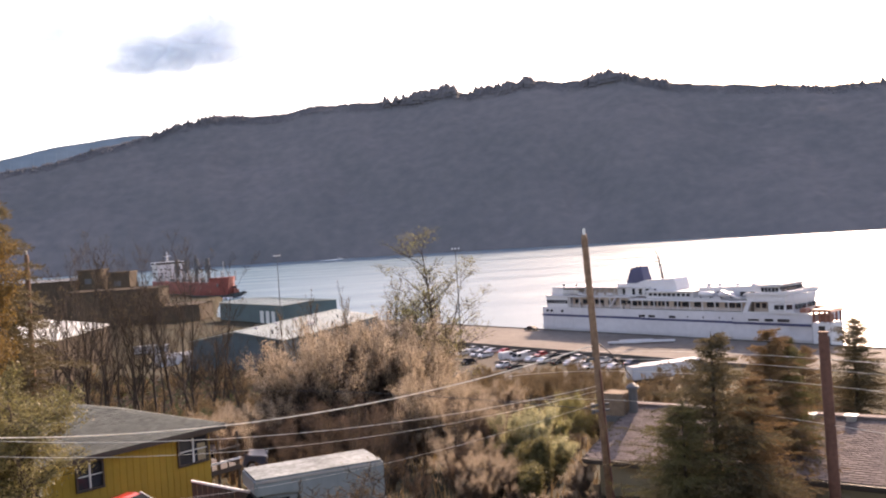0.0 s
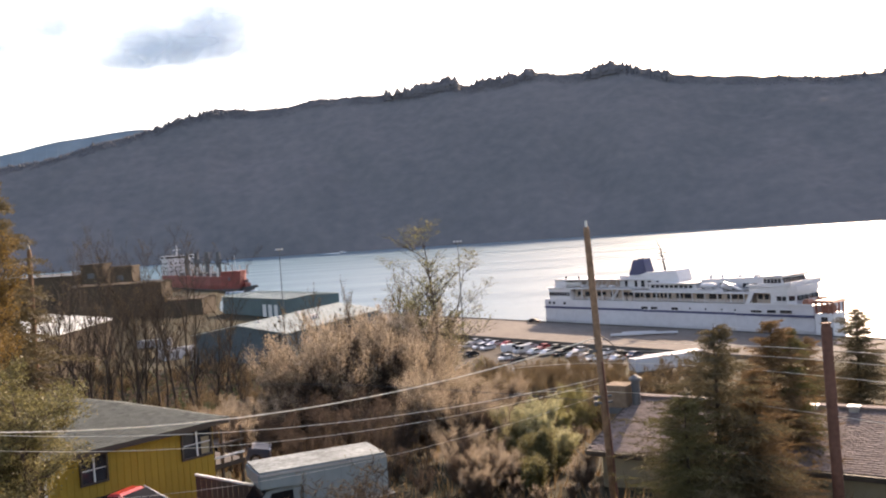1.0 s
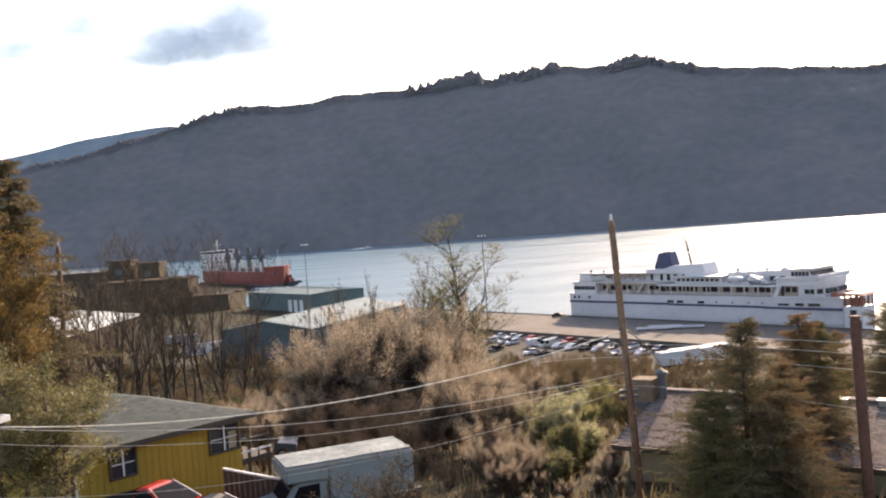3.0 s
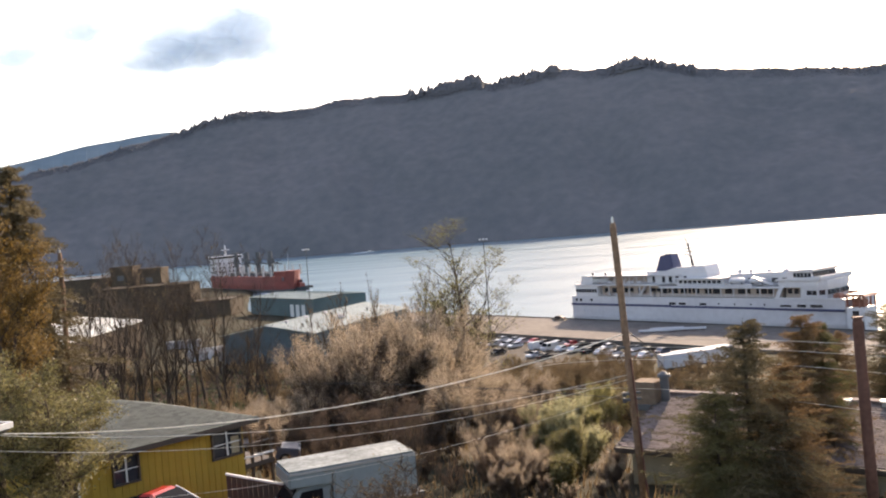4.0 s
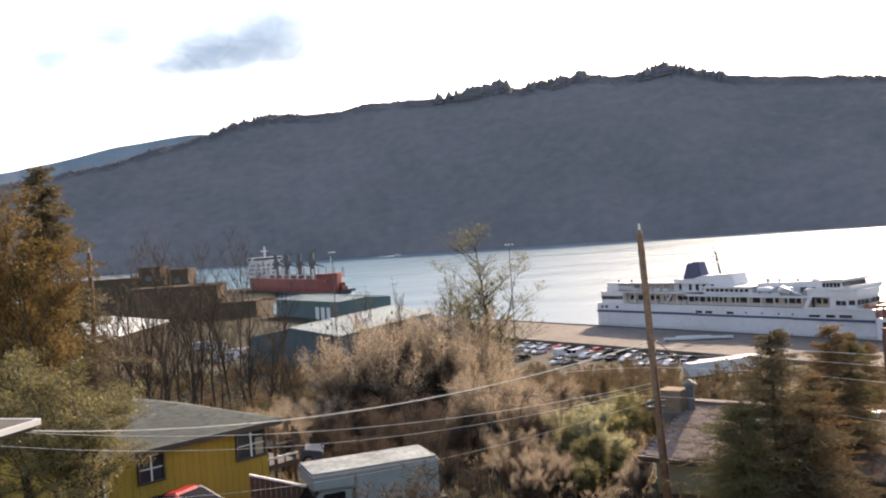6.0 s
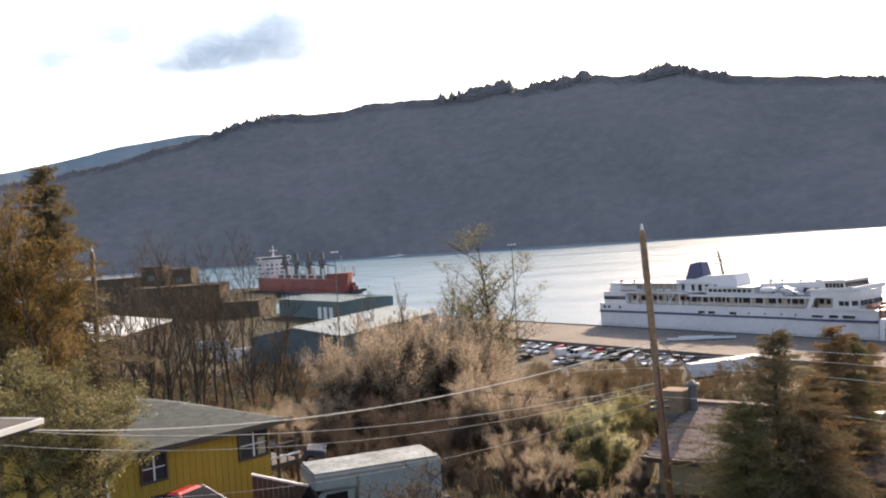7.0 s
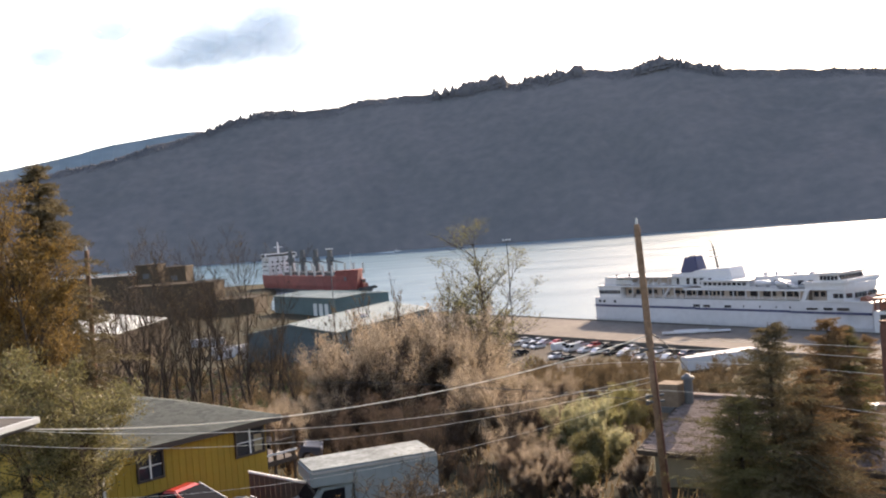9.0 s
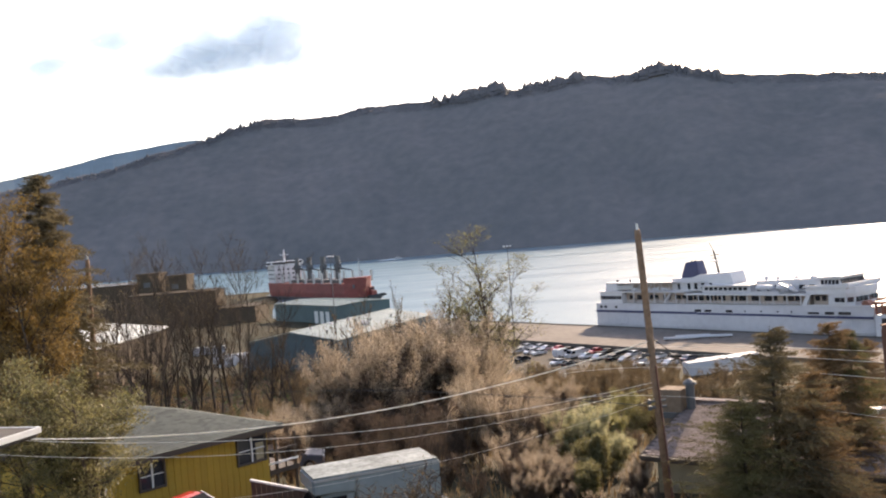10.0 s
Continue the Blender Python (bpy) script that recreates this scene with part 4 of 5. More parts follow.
        for a0, b0, a1, b1 in ((x0 - 0.09, z0 - 0.09, x1 + 0.09, z0), (x0 - 0.09, z1, x1 + 0.09, z1 + 0.09), (x0 - 0.09, z0, x0, z1), (x1, z0, x1 + 0.09, z1)):
            fr.box(a0, -0.52, b0, a1, -0.42, b1)
        part("frame", fr, DARKTRIM if z0 > 26 else TRIM, w, bevel=0.008)
        if x0 < 1:
            part("curtain", Shape().box(x0 + 0.05, -0.5, z0 + 0.02, x0 + 0.45, -0.494, z1 - 0.3), BEIGE, w)
        part("mullion", Shape().box((x0 + x1) / 2 - 0.035, -0.49, z0, (x0 + x1) / 2 + 0.035, -0.45, z1).box(x0, -0.49, (z0 + z1) / 2 - 0.02, x1, -0.46, (z0 + z1) / 2 + 0.02), TRIM, w)
    # small deck with a white rail at the gable end
    d = part("deck", Shape().box(-1.3, -4.2, 25.9, 0.55, -0.9, 26.1), DARKTRIM, h)
    for i in range(4):
        part("baluster", Shape().box(-1.1 + i * 0.45, -0.97, 26.1, -1.05 + i * 0.45, -0.92, 26.9), DARKTRIM, d)
    for z, mt in ((26.35, TRIM), (26.9, DARKTRIM)):
        part("rail", Shape().box(-1.3, -1.0, z, 0.5, -0.9, z + 0.08), mt, d)
    for x in (-1.25, -0.2):
        part("post", Shape().box(x, -1.05, 24, x + 0.1, -0.95, 27.6), DARKTRIM, d)


def build_brown_house():
    ang = math.atan2(-0.575, 0.818)
    h = thing("brown_roof_house", Matrix.Translation((5.1, 36.8, 0)) @ Matrix.Rotation(ang, 4, "Z"), "low house with a brown shingle gable roof and chimney", "house")
    L, E, R = 22.0, 26.7, 27.9
    s = Shape().loft([[(0.4, 0.5, 23), (0.4, 0.5, E), (0.4, 5, R - 0.1), (0.4, 9.5, E), (0.4, 9.5, 23)], [(L - 0.4, 0.5, 23), (L - 0.4, 0.5, E), (L - 0.4, 5, R - 0.1), (L - 0.4, 9.5, E), (L - 0.4, 9.5, 23)]])
    wall = part("wall", s, BEIGE, h, "beige stucco wall")
    for y0, y1 in ((0, 5), (10, 5)):
        part("roof_deck", Shape().loft([[(0, y0, E - 0.1), (L, y0, E - 0.1), (L, y1, R - 0.1), (0, y1, R - 0.1)], [(0, y0, E), (L, y0, E), (L, y1, R), (0, y1, R)]]), DARKTRIM, h)
    up = Vector((0, 5, R - E)).normalized()
    run = math.hypot(5, R - E)
    # shingles: single ones beside the chimney, the rest joined
    one = Shape().add([(0, 0, 0.03), (0.33, 0, 0.03), (0.33, 0.19, 0.01), (0, 0.19, 0.01), (0, 0, 0), (0.33, 0, 0), (0.33, 0.19, 0), (0, 0.19, 0)],
                      [(0, 1, 2, 3), (4, 5, 1, 0), (5, 6, 2, 1), (7, 4, 0, 3), (7, 6, 5, 4)]).mesh("shingle", SHINGLE2)
    roof = part("roof", Shape().box(0, 4.75, R - 0.02, L, 5.25, R + 0.07), SHINGLE3, h, "brown asphalt shingle roof", bevel=0.02)
    tilt = math.degrees(math.atan2(R - E, 5))
    rng = random.Random(3)
    for r in range(30):
        for k in range(10):
            ob = new("shingle", one)
            ob.parent = roof
            p = up * (r * 0.165) + Vector((0.02 + k * 0.36 - 0.17 * (r % 2) + 0.17, 0, E + 0.003))
            ob.matrix_basis = Matrix.Translation(p) @ pose(0, 0, 0, tilt + rng.uniform(0, 0.5), 0, rng.uniform(-0.5, 0.5))
    shingle_field(roof, SHINGLE3, Vector((3.8, 0, E)), Vector((1, 0, 0)), up, L - 3.8, run)
    shingle_field(roof, SHINGLE3, Vector((0, 10, E)), Vector((1, 0, 0)), Vector((0, -5, R - E)).normalized(), L, run)
    part("fascia", Shape().box(-0.05, -0.06, E - 0.24, L, -0.01, E + 0.0), DARKTRIM, h)
    part("gutter", Shape().box(-0.05, -0.16, E - 0.12, L, -0.07, E - 0.01), DARKTRIM, h)
    for y0, y1 in ((0, 5), (10, 5)):
        part("rake_board", Shape().loft([[(-0.05, y0, E - 0.22), (0, y0, E - 0.22), (0, y1, R - 0.22), (-0.05, y1, R - 0.22)], [(-0.05, y0, E + 0.04), (0, y0, E + 0.04), (0, y1, R + 0.04), (-0.05, y1, R + 0.04)]]), DARKTRIM, h)
    ch = part("chimney", Shape().box(-0.95, 3.7, 25, 0.1, 4.7, 28.55), mat("brown_brick_chimney", (0.19, 0.14, 0.10), 0.9, scale=2, var=0.25, bump=0.3, bscale=12), h, "brown boxed chimney with a metal cap", bevel=0.03)
    part("flue", Shape().tube([(0.35, 4.2, 27.2), (0.35, 4.2, 28.75)], [0.19, 0.19], 14), DARKSTEEL, ch)
    part("cap", Shape().tube([(0.35, 4.2, 28.75), (0.35, 4.2, 28.85), (0.35, 4.2, 28.98)], [0.3, 0.27, 0.06], 14), DARKSTEEL, ch)
    part("flashing", Shape().box(-1.0, 3.6, 27.35, 0.15, 3.7, 27.6), DARKSTEEL, ch)
    for s_, t in ((7.4, 4.5), (8.9, 4.6), (10.6, 4.2)):
        p = Vector((s_, 0, E)) + up * t
        v = part("roof_vent", Shape().box(p.x, p.y, p.z, p.x + 0.34, p.y + 0.34, p.z + 0.22), GALV, h, bevel=0.03)
        part("hood", Shape().box(p.x - 0.06, p.y - 0.06, p.z + 0.22, p.x + 0.4, p.y + 0.4, p.z + 0.28), TRIM, v)


def build_neighbour():
    h = thing("neighbour_house", Matrix.Translation((-7.3, 14.0, 0)) @ Matrix.Rotation(math.atan2(-0.97, -0.24), 4, "Z"), "beige house with a dark low roof and white fascia", "house")
    part("wall", Shape().box(0.35, -6.5, 26, 8.5, -0.55, 33.3), BEIGE, h, bevel=0.02)
    part("roof", Shape().loft([[(0, 0.0, 33.4), (9, 0, 33.4), (9, -7, 33.44), (0, -7, 33.44)], [(0, 0, 33.52), (9, 0, 33.52), (9, -7, 33.56), (0, -7, 33.56)]]), DARKCON, h, "dark low-slope roof")
    part("fascia", Shape().box(-0.03, 0.005, 33.44, 9, 0.05, 33.53), TRIM, h)
    part("rake_board", Shape().loft([[(-0.04, 0.0, 33.46), (-0.005, 0, 33.46), (-0.005, -7, 33.5), (-0.04, -7, 33.5)], [(-0.04, 0, 33.53), (-0.005, 0, 33.53), (-0.005, -7, 33.57), (-0.04, -7, 33.57)]]), TRIM, h)
    part("soffit", Shape().box(0.02, -6.6, 33.37, 8.9, -0.02, 33.39), DARKTRIM, h)


# ---- poles and wires ----
def build_poles():
    def pole(name, label, top, base, r0, r1, material):
        b, t = Vector(base), Vector(top)
        p = thing("utility_pole", Matrix.Translation(b), label, "utility pole")
        d = t - b
        part("shaft", Shape().tube([(0, 0, 0), d * 0.5, d * 0.98, d], [r0, (r0 + r1) / 2, r1, r1 * 0.8], 14), material, p, smooth=True)
        return p, d
    p, d = pole("utility_pole", "tall weathered brown wooden utility pole with service drops", (5.03, 33, 35.59), (5.46, 33, 24.9), 0.15, 0.115, POLEWOOD)
    part("insulator", Shape().tube([d, d + Vector((0, 0, 0.22))], [0.05, 0.04], 10), GALV, p)
    for k, z in enumerate((0.585, 0.43, 0.41)):
        q = d * z
        part("bracket", Shape().tube([q + Vector((-0.3, -0.05, 0)), q + Vector((0.28, -0.05, 0.04))], [0.05, 0.05], 8), DARKSTEEL, p)
        part("spool", Shape().tube([q + Vector((-0.3, -0.05, -0.08)), q + Vector((-0.3, -0.05, 0.08))], [0.07, 0.07], 10), DARKSTEEL, p)
    part("conduit", Shape().tube([Vector((0.1, -0.2, 0)), d * 0.55 + Vector((0.05, -0.18, 0))], [0.04, 0.04], 8), POLEDARK, p)
    p, d = pole("utility_pole", "dark creosoted wooden pole with a flat cut top", (10.5, 26, 32.5), (10.63, 26, 25.5), 0.16, 0.145, POLEDARK)
    part("cap", Shape().tube([d, d + Vector((0, 0, 0.04))], [0.16, 0.15], 14), POLEDARK, p)
    p, d = pole("utility_pole", "slim weathered utility pole among the trees", (-22.4, 50, 36.2), (-22.6, 50, 22.9), 0.17, 0.12, POLEWOOD)
    part("insulator", Shape().tube([d, d + Vector((0, 0, 0.25))], [0.06, 0.05], 8), TRIM, p)

    def curve(a, m, b, t1=1.0, at=0.55, n=40):
        a, m, b = Vector(a), Vector(m), Vector(b)
        out = []
        for i in range(n + 1):
            t = t1 * i / n
            out.append(a * ((t - at) * (t - 1) / at) + m * (t * (t - 1) / (at * (at - 1))) + b * (t * (t - at) / (1 - at)))
        return out

    def wire(label, pts, r, material, twist=False):
        w = thing("overhead_wire", pose(0, 0, 0), label, "cable")
        if not twist:
            part("strand", Shape().tube(pts, [r] * len(pts), 6), material, w)
            return
        fine = []
        for i in range(len(pts) - 1):
            fine += [pts[i].lerp(pts[i + 1], k / 8) for k in range(8)]
        for ph in (0, 2.1, 4.2):
            path = [q + r * 0.95 * Vector((0, math.cos(i * 0.7 + ph), math.sin(i * 0.7 + ph))) for i, q in enumerate(fine)]
            part("strand", Shape().tube(path, [r * 0.72] * len(path), 5), material, w)
    wire("thick twisted pale service cable sagging from the pole", curve((5.07, 32.9, 31.63), (-5.94, 28.9, 30.47), (-13.9, 24.75, 31.38), 1.6), 0.0115, CABLE, True)
    wire("pale overhead wire sagging from the pole", curve((5.1, 32.9, 30.18), (-6.1, 28.9, 29.99), (-14.4, 25.6, 31.2), 1.5), 0.0095, CABLE)
    wire("pale overhead wire sagging from the pole", curve((5.12, 32.9, 30.02), (-6.1, 28.9, 29.58), (-14.5, 25.6, 30.77), 1.5), 0.007, CABLE)
    wire("thin grey overhead wire above the street", curve((5.15, 32.9, 29.6), (-6.1, 27.2, 28.8), (-13.6, 23.5, 29.8), 1.5), 0.005, CABLE)
    wire("black service drop from the pole to the house", curve((5.1, 33, 31.8), (6.2, 35, 30.9), (7.9, 39.4, 28.9), 1.0, 0.45, 16), 0.018, BLACKCABLE)
    wire("thin dark wire crossing the brush", curve((-40, 52, 25.0), (-19, 66, 25.6), (5.2, 33.1, 29.3), 1.0), 0.014, BLACKCABLE)
    for z, dz in ((31.75, -0.2), (31.45, -0.2), (31.0, -0.3), (29.9, -0.5)):
        wire("pale wire strung from the dark pole", curve((2.5, 40, z - 1.4), (7.2, 33, z - 0.45), (10.55, 26.1, z), 2.6, 0.6), 0.006, CABLE)


# ---- vehicles below the house ----
def build_vehicles():
    z = land(-11, 33)

    def pickup(m, paint, label):
        c = thing("pickup_truck", m, label, "pickup truck")
        part("body", Shape().side([(-2.7, 0.5), (-2.7, 1.15), (-0.6, 1.2), (-0.6, 1.15), (1.2, 1.2), (2.6, 1.08), (2.7, 0.5)], -0.95, 0.95), paint, c, bevel=0.05)
        cab = part("cab", Shape().loft([[(-0.7, -0.92, 1.15), (1.3, -0.92, 1.15), (1.3, 0.92, 1.15), (-0.7, 0.92, 1.15)], [(-0.42, -0.62, 1.80), (0.15, -0.62, 1.84), (0.15, 0.62, 1.84), (-0.42, 0.62, 1.80)]]), paint, c, bevel=0.06)
        part("windscreen", Shape().loft([[(0.29, -0.6, 1.76), (0.33, -0.6, 1.80), (0.33, 0.6, 1.80), (0.29, 0.6, 1.76)], [(1.24, -0.82, 1.22), (1.3, -0.82, 1.24), (1.3, 0.82, 1.24), (1.24, 0.82, 1.22)]]), CARGLASS, cab)
        for sy in (-1, 1):
            part("side_window", Shape().loft([[(-0.5, sy * 0.9, 1.22), (1.05, sy * 0.9, 1.22), (1.05, sy * 0.935, 1.22), (-0.5, sy * 0.935, 1.22)], [(-0.38, sy * 0.64, 1.72), (0.14, sy * 0.64, 1.75), (0.14, sy * 0.69, 1.75), (-0.38, sy * 0.69, 1.72)]]), CARGLASS, cab)
        # one pillar is pale steel, painting the glint along the windscreen edge
        for sy in (-1, 1):
            part("pillar", Shape().tube([(0.2, sy * 0.63, 1.83), (1.3, sy * 0.9, 1.2)], [0.03, 0.03], 6), GALV if sy > 0 else paint, cab)
        part("rear_window", Shape().box(-0.72, -0.6, 1.3, -0.6, 0.6, 1.7), CARGLASS, cab)
        part("bed_liner", Shape().box(-2.6, -0.8, 1.12, -0.75, 0.8, 1.21), RUBBER, c)
        for x in (-1.7, 1.75):
            for y in (-0.98, 0.74):
                w = part("wheel", Shape().tube([(x, y, 0.38), (x, y + 0.24, 0.38)], [0.38, 0.38], 18), RUBBER, c)
                part("rim", Shape().tube([(x, y - 0.01, 0.38), (x, y + 0.25, 0.38)], [0.22, 0.22], 12), GALV, w)
        for y in (-0.8, 0.58):
            part("headlight", Shape().box(2.66, y, 0.8, 2.74, y + 0.22, 1.0), GALV, c)
            part("tail_lamp", Shape().box(-2.74, y, 0.8, -2.68, y + 0.18, 1.1), LENSRED, c)
        part("bumper", Shape().box(2.68, -0.95, 0.45, 2.85, 0.95, 0.68), GALV, c, bevel=0.03)
        return c
    pickup(pose(-12.5, 34.6, 25.05, 0, 0, -25), REDPAINT, "red pickup truck parked by the yellow house")
    pickup(pose(-9.9, 32.6, 24.95, 0, 0, -18), BLACKPAINT, "black pickup truck parked beside the red one")
    # the white cube truck, its cab under the overhang
    t = thing("box_truck", pose(-7.5, 34.2, 24.6, 0, 0, 24), "white cube box truck with a sun-streaked roof", "truck")
    box = part("cargo_box", Shape().side([(0, 2.0), (0, 2.62), (5.1, 2.62), (5.1, 0.9), (1.7, 0.9), (1.7, 1.95)], 0, 2.3), TRUCKGREY, t, bevel=0.07)
    part("roof_panel", Shape().box(0.05, 0.06, 2.615, 5.05, 2.24, 2.65), DAPPLED, box, "pale roof panel with branch shade painted as streaks", bevel=0.01)
    for x0, zz in ((1.75, 0.93), (0.05, 2.5)):
        part("trim_rail", Shape().box(x0, -0.03, zz, 5.05, 0.0, zz + 0.08), GALV, box)
    for i in range(5):
        part("rivet_seam", Shape().box(1.9 + i * 0.64, -0.015, 1.1, 1.94 + i * 0.64, 0.002, 2.48), TRUCKGREY, box)
    cab = part("cab", Shape().side([(-0.75, 0.5), (-0.8, 1.1), (-0.1, 1.25), (0.35, 1.9), (1.66, 1.92), (1.66, 0.5)], 0.15, 2.15), TRUCKGREY, t, bevel=0.06)
    part("side_window", Shape().side([(0.2, 1.28), (0.5, 1.8), (1.3, 1.82), (1.3, 1.28)], 0.11, 0.16), CARGLASS, cab)
    part("windscreen", Shape().side([(-0.14, 1.28), (-0.1, 1.24), (0.34, 1.88), (0.3, 1.9)], 0.3, 2.0), CARGLASS, cab)
    part("chassis", Shape().box(-0.6, 0.4, 0.5, 5.5, 1.9, 0.88), DARKSTEEL, t)
    for x in (0.2, 4.8):
        for y in (0.05, 1.85):
            w = part("wheel", Shape().tube([(x, y, 0.4), (x, y + 0.35, 0.4)], [0.4, 0.4], 18), RUBBER, t)
            part("rim", Shape().tube([(x, y - 0.01, 0.4), (x, y + 0.36, 0.4)], [0.2, 0.2], 12), GALV, w)
    car(pose(-12.6, 51.0, land(-12.6, 51.0), 0, 0, 10), BLUECAR, "dark blue car parked beyond the yellow house's deck")
    # dark board fence behind them
    f = thing("board_fence", pose(-10.4, 36.2, 24.75, 0, 0, -4), "dark brown board fence with a pale top rail", "fence")
    for i in range(11):
        part("board", Shape().box(i * 0.21, 0, 0, i * 0.21 + 0.2, 0.03, 2.1 - i * 0.05), DARKTRIM, f, bevel=0.006)
    part("top_rail", Shape().loft([[(0, -0.05, 2.1), (0, 0.08, 2.1), (0, 0.08, 2.17), (0, -0.05, 2.17)], [(2.3, -0.05, 1.57), (2.3, 0.08, 1.57), (2.3, 0.08, 1.64), (2.3, -0.05, 1.64)]]), TRIM, f)


# ---- trees and brush ----
def limb_mesh(segs, material, name="trunk"):
    v, f = [], []
    for p, q, r0, r1 in segs:
        d = (q - p).normalized()
        a = d.orthogonal().normalized()
        b = d.cross(a)
        k = 6 if r0 > 0.06 else (4 if r0 > 0.025 else 3)
        o = len(v)
        for c, r in ((p, r0), (q, r1)):
            v.extend(c + r * (math.cos(6.2832 * j / k) * a + math.sin(6.2832 * j / k) * b) for j in range(k))
        f.extend((o + j, o + (j + 1) % k, o + k + (j + 1) % k, o + k + j) for j in range(k))
    return big_mesh(name, v, f, material)


def grow(rng, h, levels=(9, 5, 4), r=0.16, up=0.55, spread=0.5, crown_from=0.3, wander=0.12, lens=(0.5, 0.5, 0.5), thin=0.008, taper=0.5):
    """Limbs of a tree at the origin, as segments, and the tips and twigs that carry leaves."""
    segs, twigs = [], []

    def branch(p, d, length, rad, lv):
        n = 5 if lv == 0 else (4 if lv == 1 else 3)
        pts, q, dd = [p], p, d
        for i in range(n):
            dd = (dd + Vector((rng.gauss(0, wander), rng.gauss(0, wander), rng.gauss(0, wander) + (0.06 if lv else 0.02)))).normalized()
            nq = q + dd * (length / n)
            r0, r1 = rad * (1 - 0.85 * i / n), rad * (1 - 0.85 * (i + 1) / n)
            segs.append((q, nq, r0, r1))
            if lv >= len(levels) - 1:
                twigs.append((q, nq))
            q = nq
            pts.append(q)
        if lv < len(levels):
            for k in range(levels[lv]):
                t = rng.uniform(crown_from if lv == 0 else 0.25, 1.0)
                i = min(int(t * n), n - 1)
                s = pts[i].lerp(pts[i + 1], t * n - i)
                a = rng.uniform(0, 6.2832)
                side = Vector((math.cos(a), math.sin(a), 0))
                nd = (dd * up + side * spread + Vector((0, 0, up * 0.6))).normalized()
                ln = length * lens[lv] * rng.uniform(0.65, 1.1) * (0.65 + taper * (1 - t))
                branch(s, nd, ln, max(thin, rad * (1 - 0.8 * t) * 0.6), lv + 1)
    branch(Vector((0, 0, 0)), Vector((0, 0, 1)), h, r, 0)
    return segs, twigs


def leaf_mesh(rng, twigs, material, per, size, jitter, name="crown"):
    v, f = [], []
    for p, q in twigs:
        for i in range(per if isinstance(per, int) else (int(per) + (rng.random() < per % 1))):
            c = p.lerp(q, rng.random()) + Vector((rng.gauss(0, jitter), rng.gauss(0, jitter), rng.gauss(0, jitter)))
            a = Vector((rng.gauss(0, 1), rng.gauss(0, 1), rng.gauss(0, 0.7))).normalized()
            b = a.orthogonal().normalized()
            b = (b * math.cos(c.x * 9) + a.cross(b) * math.sin(c.x * 9))
            s = size * rng.uniform(0.6, 1.3)
            o = len(v)
            v.extend((c - a * s * 0.5, c + b * s * 0.28, c + a * s * 0.5, c - b * s * 0.28))
            f.append((o, o + 1, o + 2, o + 3))
    return big_mesh(name, v, f, material)


def plant(name, label, category, m, segs, leaves, bark, group=""):
    t = thing(name, m, label, category, group)
    part("trunk", limb_mesh(segs, bark), bark, t)
    if leaves:
        part("crown", leaves, None, t)
    return t


def stems(rng, n, h, lean, r, levels, even=False, vary=0.35, **kw):
    """Several stems from one root."""
    S, T = [], []
    for i in range(n):
        s, t = grow(rng, h * rng.uniform(1 - vary, 1.0), levels, r * rng.uniform(0.7, 1.1), **kw)
        a, l = (i * 6.2832 / n + rng.uniform(-0.3, 0.3) if even else rng.uniform(0, 6.2832)), lean * rng.uniform(0.2, 1.0)
        m = Matrix.Rotation(l, 3, Vector((math.cos(a), math.sin(a), 0)))
        o = Vector((rng.uniform(-0.4, 0.4), rng.uniform(-0.4, 0.4), 0)) * h * 0.12
        S += [(m @ p + o, m @ q + o, r0, r1) for p, q, r0, r1 in s]
        T += [(m @ p + o, m @ q + o) for p, q in t]
    return S, T


def needle_mesh(rng, twigs, material, gap, length, width, name="crown"):
    """Thin needle sprays standing off their twigs."""
    v, f = [], []
    for p, q in twigs:
        d = q - p
        ln = d.length
        d = d / ln
        a = d.orthogonal().normalized()
        b = d.cross(a)
        for i in range(max(2, int(ln / gap))):
            w = rng.uniform(0, 6.2832)
            side = a * math.cos(w) + b * math.sin(w)
            c = p + d * ln * rng.random()
            e = (d * rng.uniform(0.4, 1.0) + side * rng.uniform(0.4, 1.0)).normalized()
            n = e.cross(side if abs(e.dot(side)) < 0.9 else a).normalized() * width * rng.uniform(0.6, 1.3)
            t = c + e * length * rng.uniform(0.6, 1.3)
            o = len(v)
            v.extend((c - n * 0.4, c.lerp(t, 0.45) + n, t, c.lerp(t, 0.45) - n))
            f.append((o, o + 1, o + 2, o + 3))
    return big_mesh(name, v, f, material)


def fir_tree(rng, h, w, material, label, m, name="fir_tree", dense=1.0, droop=0.18, power=0.85, low=0.06, boughs=(4, 5, 6)):
    t = thing(name, m, label, "tree")
    part("trunk", Shape().tube([(0, 0, 0), (0, 0, h * 0.5), (0, 0, h * 0.99)], [h * 0.02, h * 0.012, h * 0.002], 8), BARK, t)
    segs, twigs = [], []
    z = h * low
    while z < h * 0.985:
        u = z / h
        for k in range(rng.choice(boughs)):
            a = rng.uniform(0, 6.2832)
            ln = w * (1 - u) ** power * rng.choice((0.45, 0.7, 0.9, 1.0, 1.3)) * rng.uniform(0.8, 1.1) + 0.012 * h
            p = Vector((0, 0, z + rng.uniform(-0.015, 0.015) * h))
            d = Vector((math.cos(a), math.sin(a), 0))
            rise = rng.uniform(-0.2, 0.85) + 0.5 * u * u
            side = Vector((-d.y, d.x, 0))
            last, n = p, 6
            for i in range(n):
                x = (i + 1) / n
                q = p + d * ln * x + Vector((0, 0, ln * (rise * x - (droop + rise * 0.5) * x * x + 0.1 * x ** 4))) + side * rng.gauss(0, 0.02) * ln
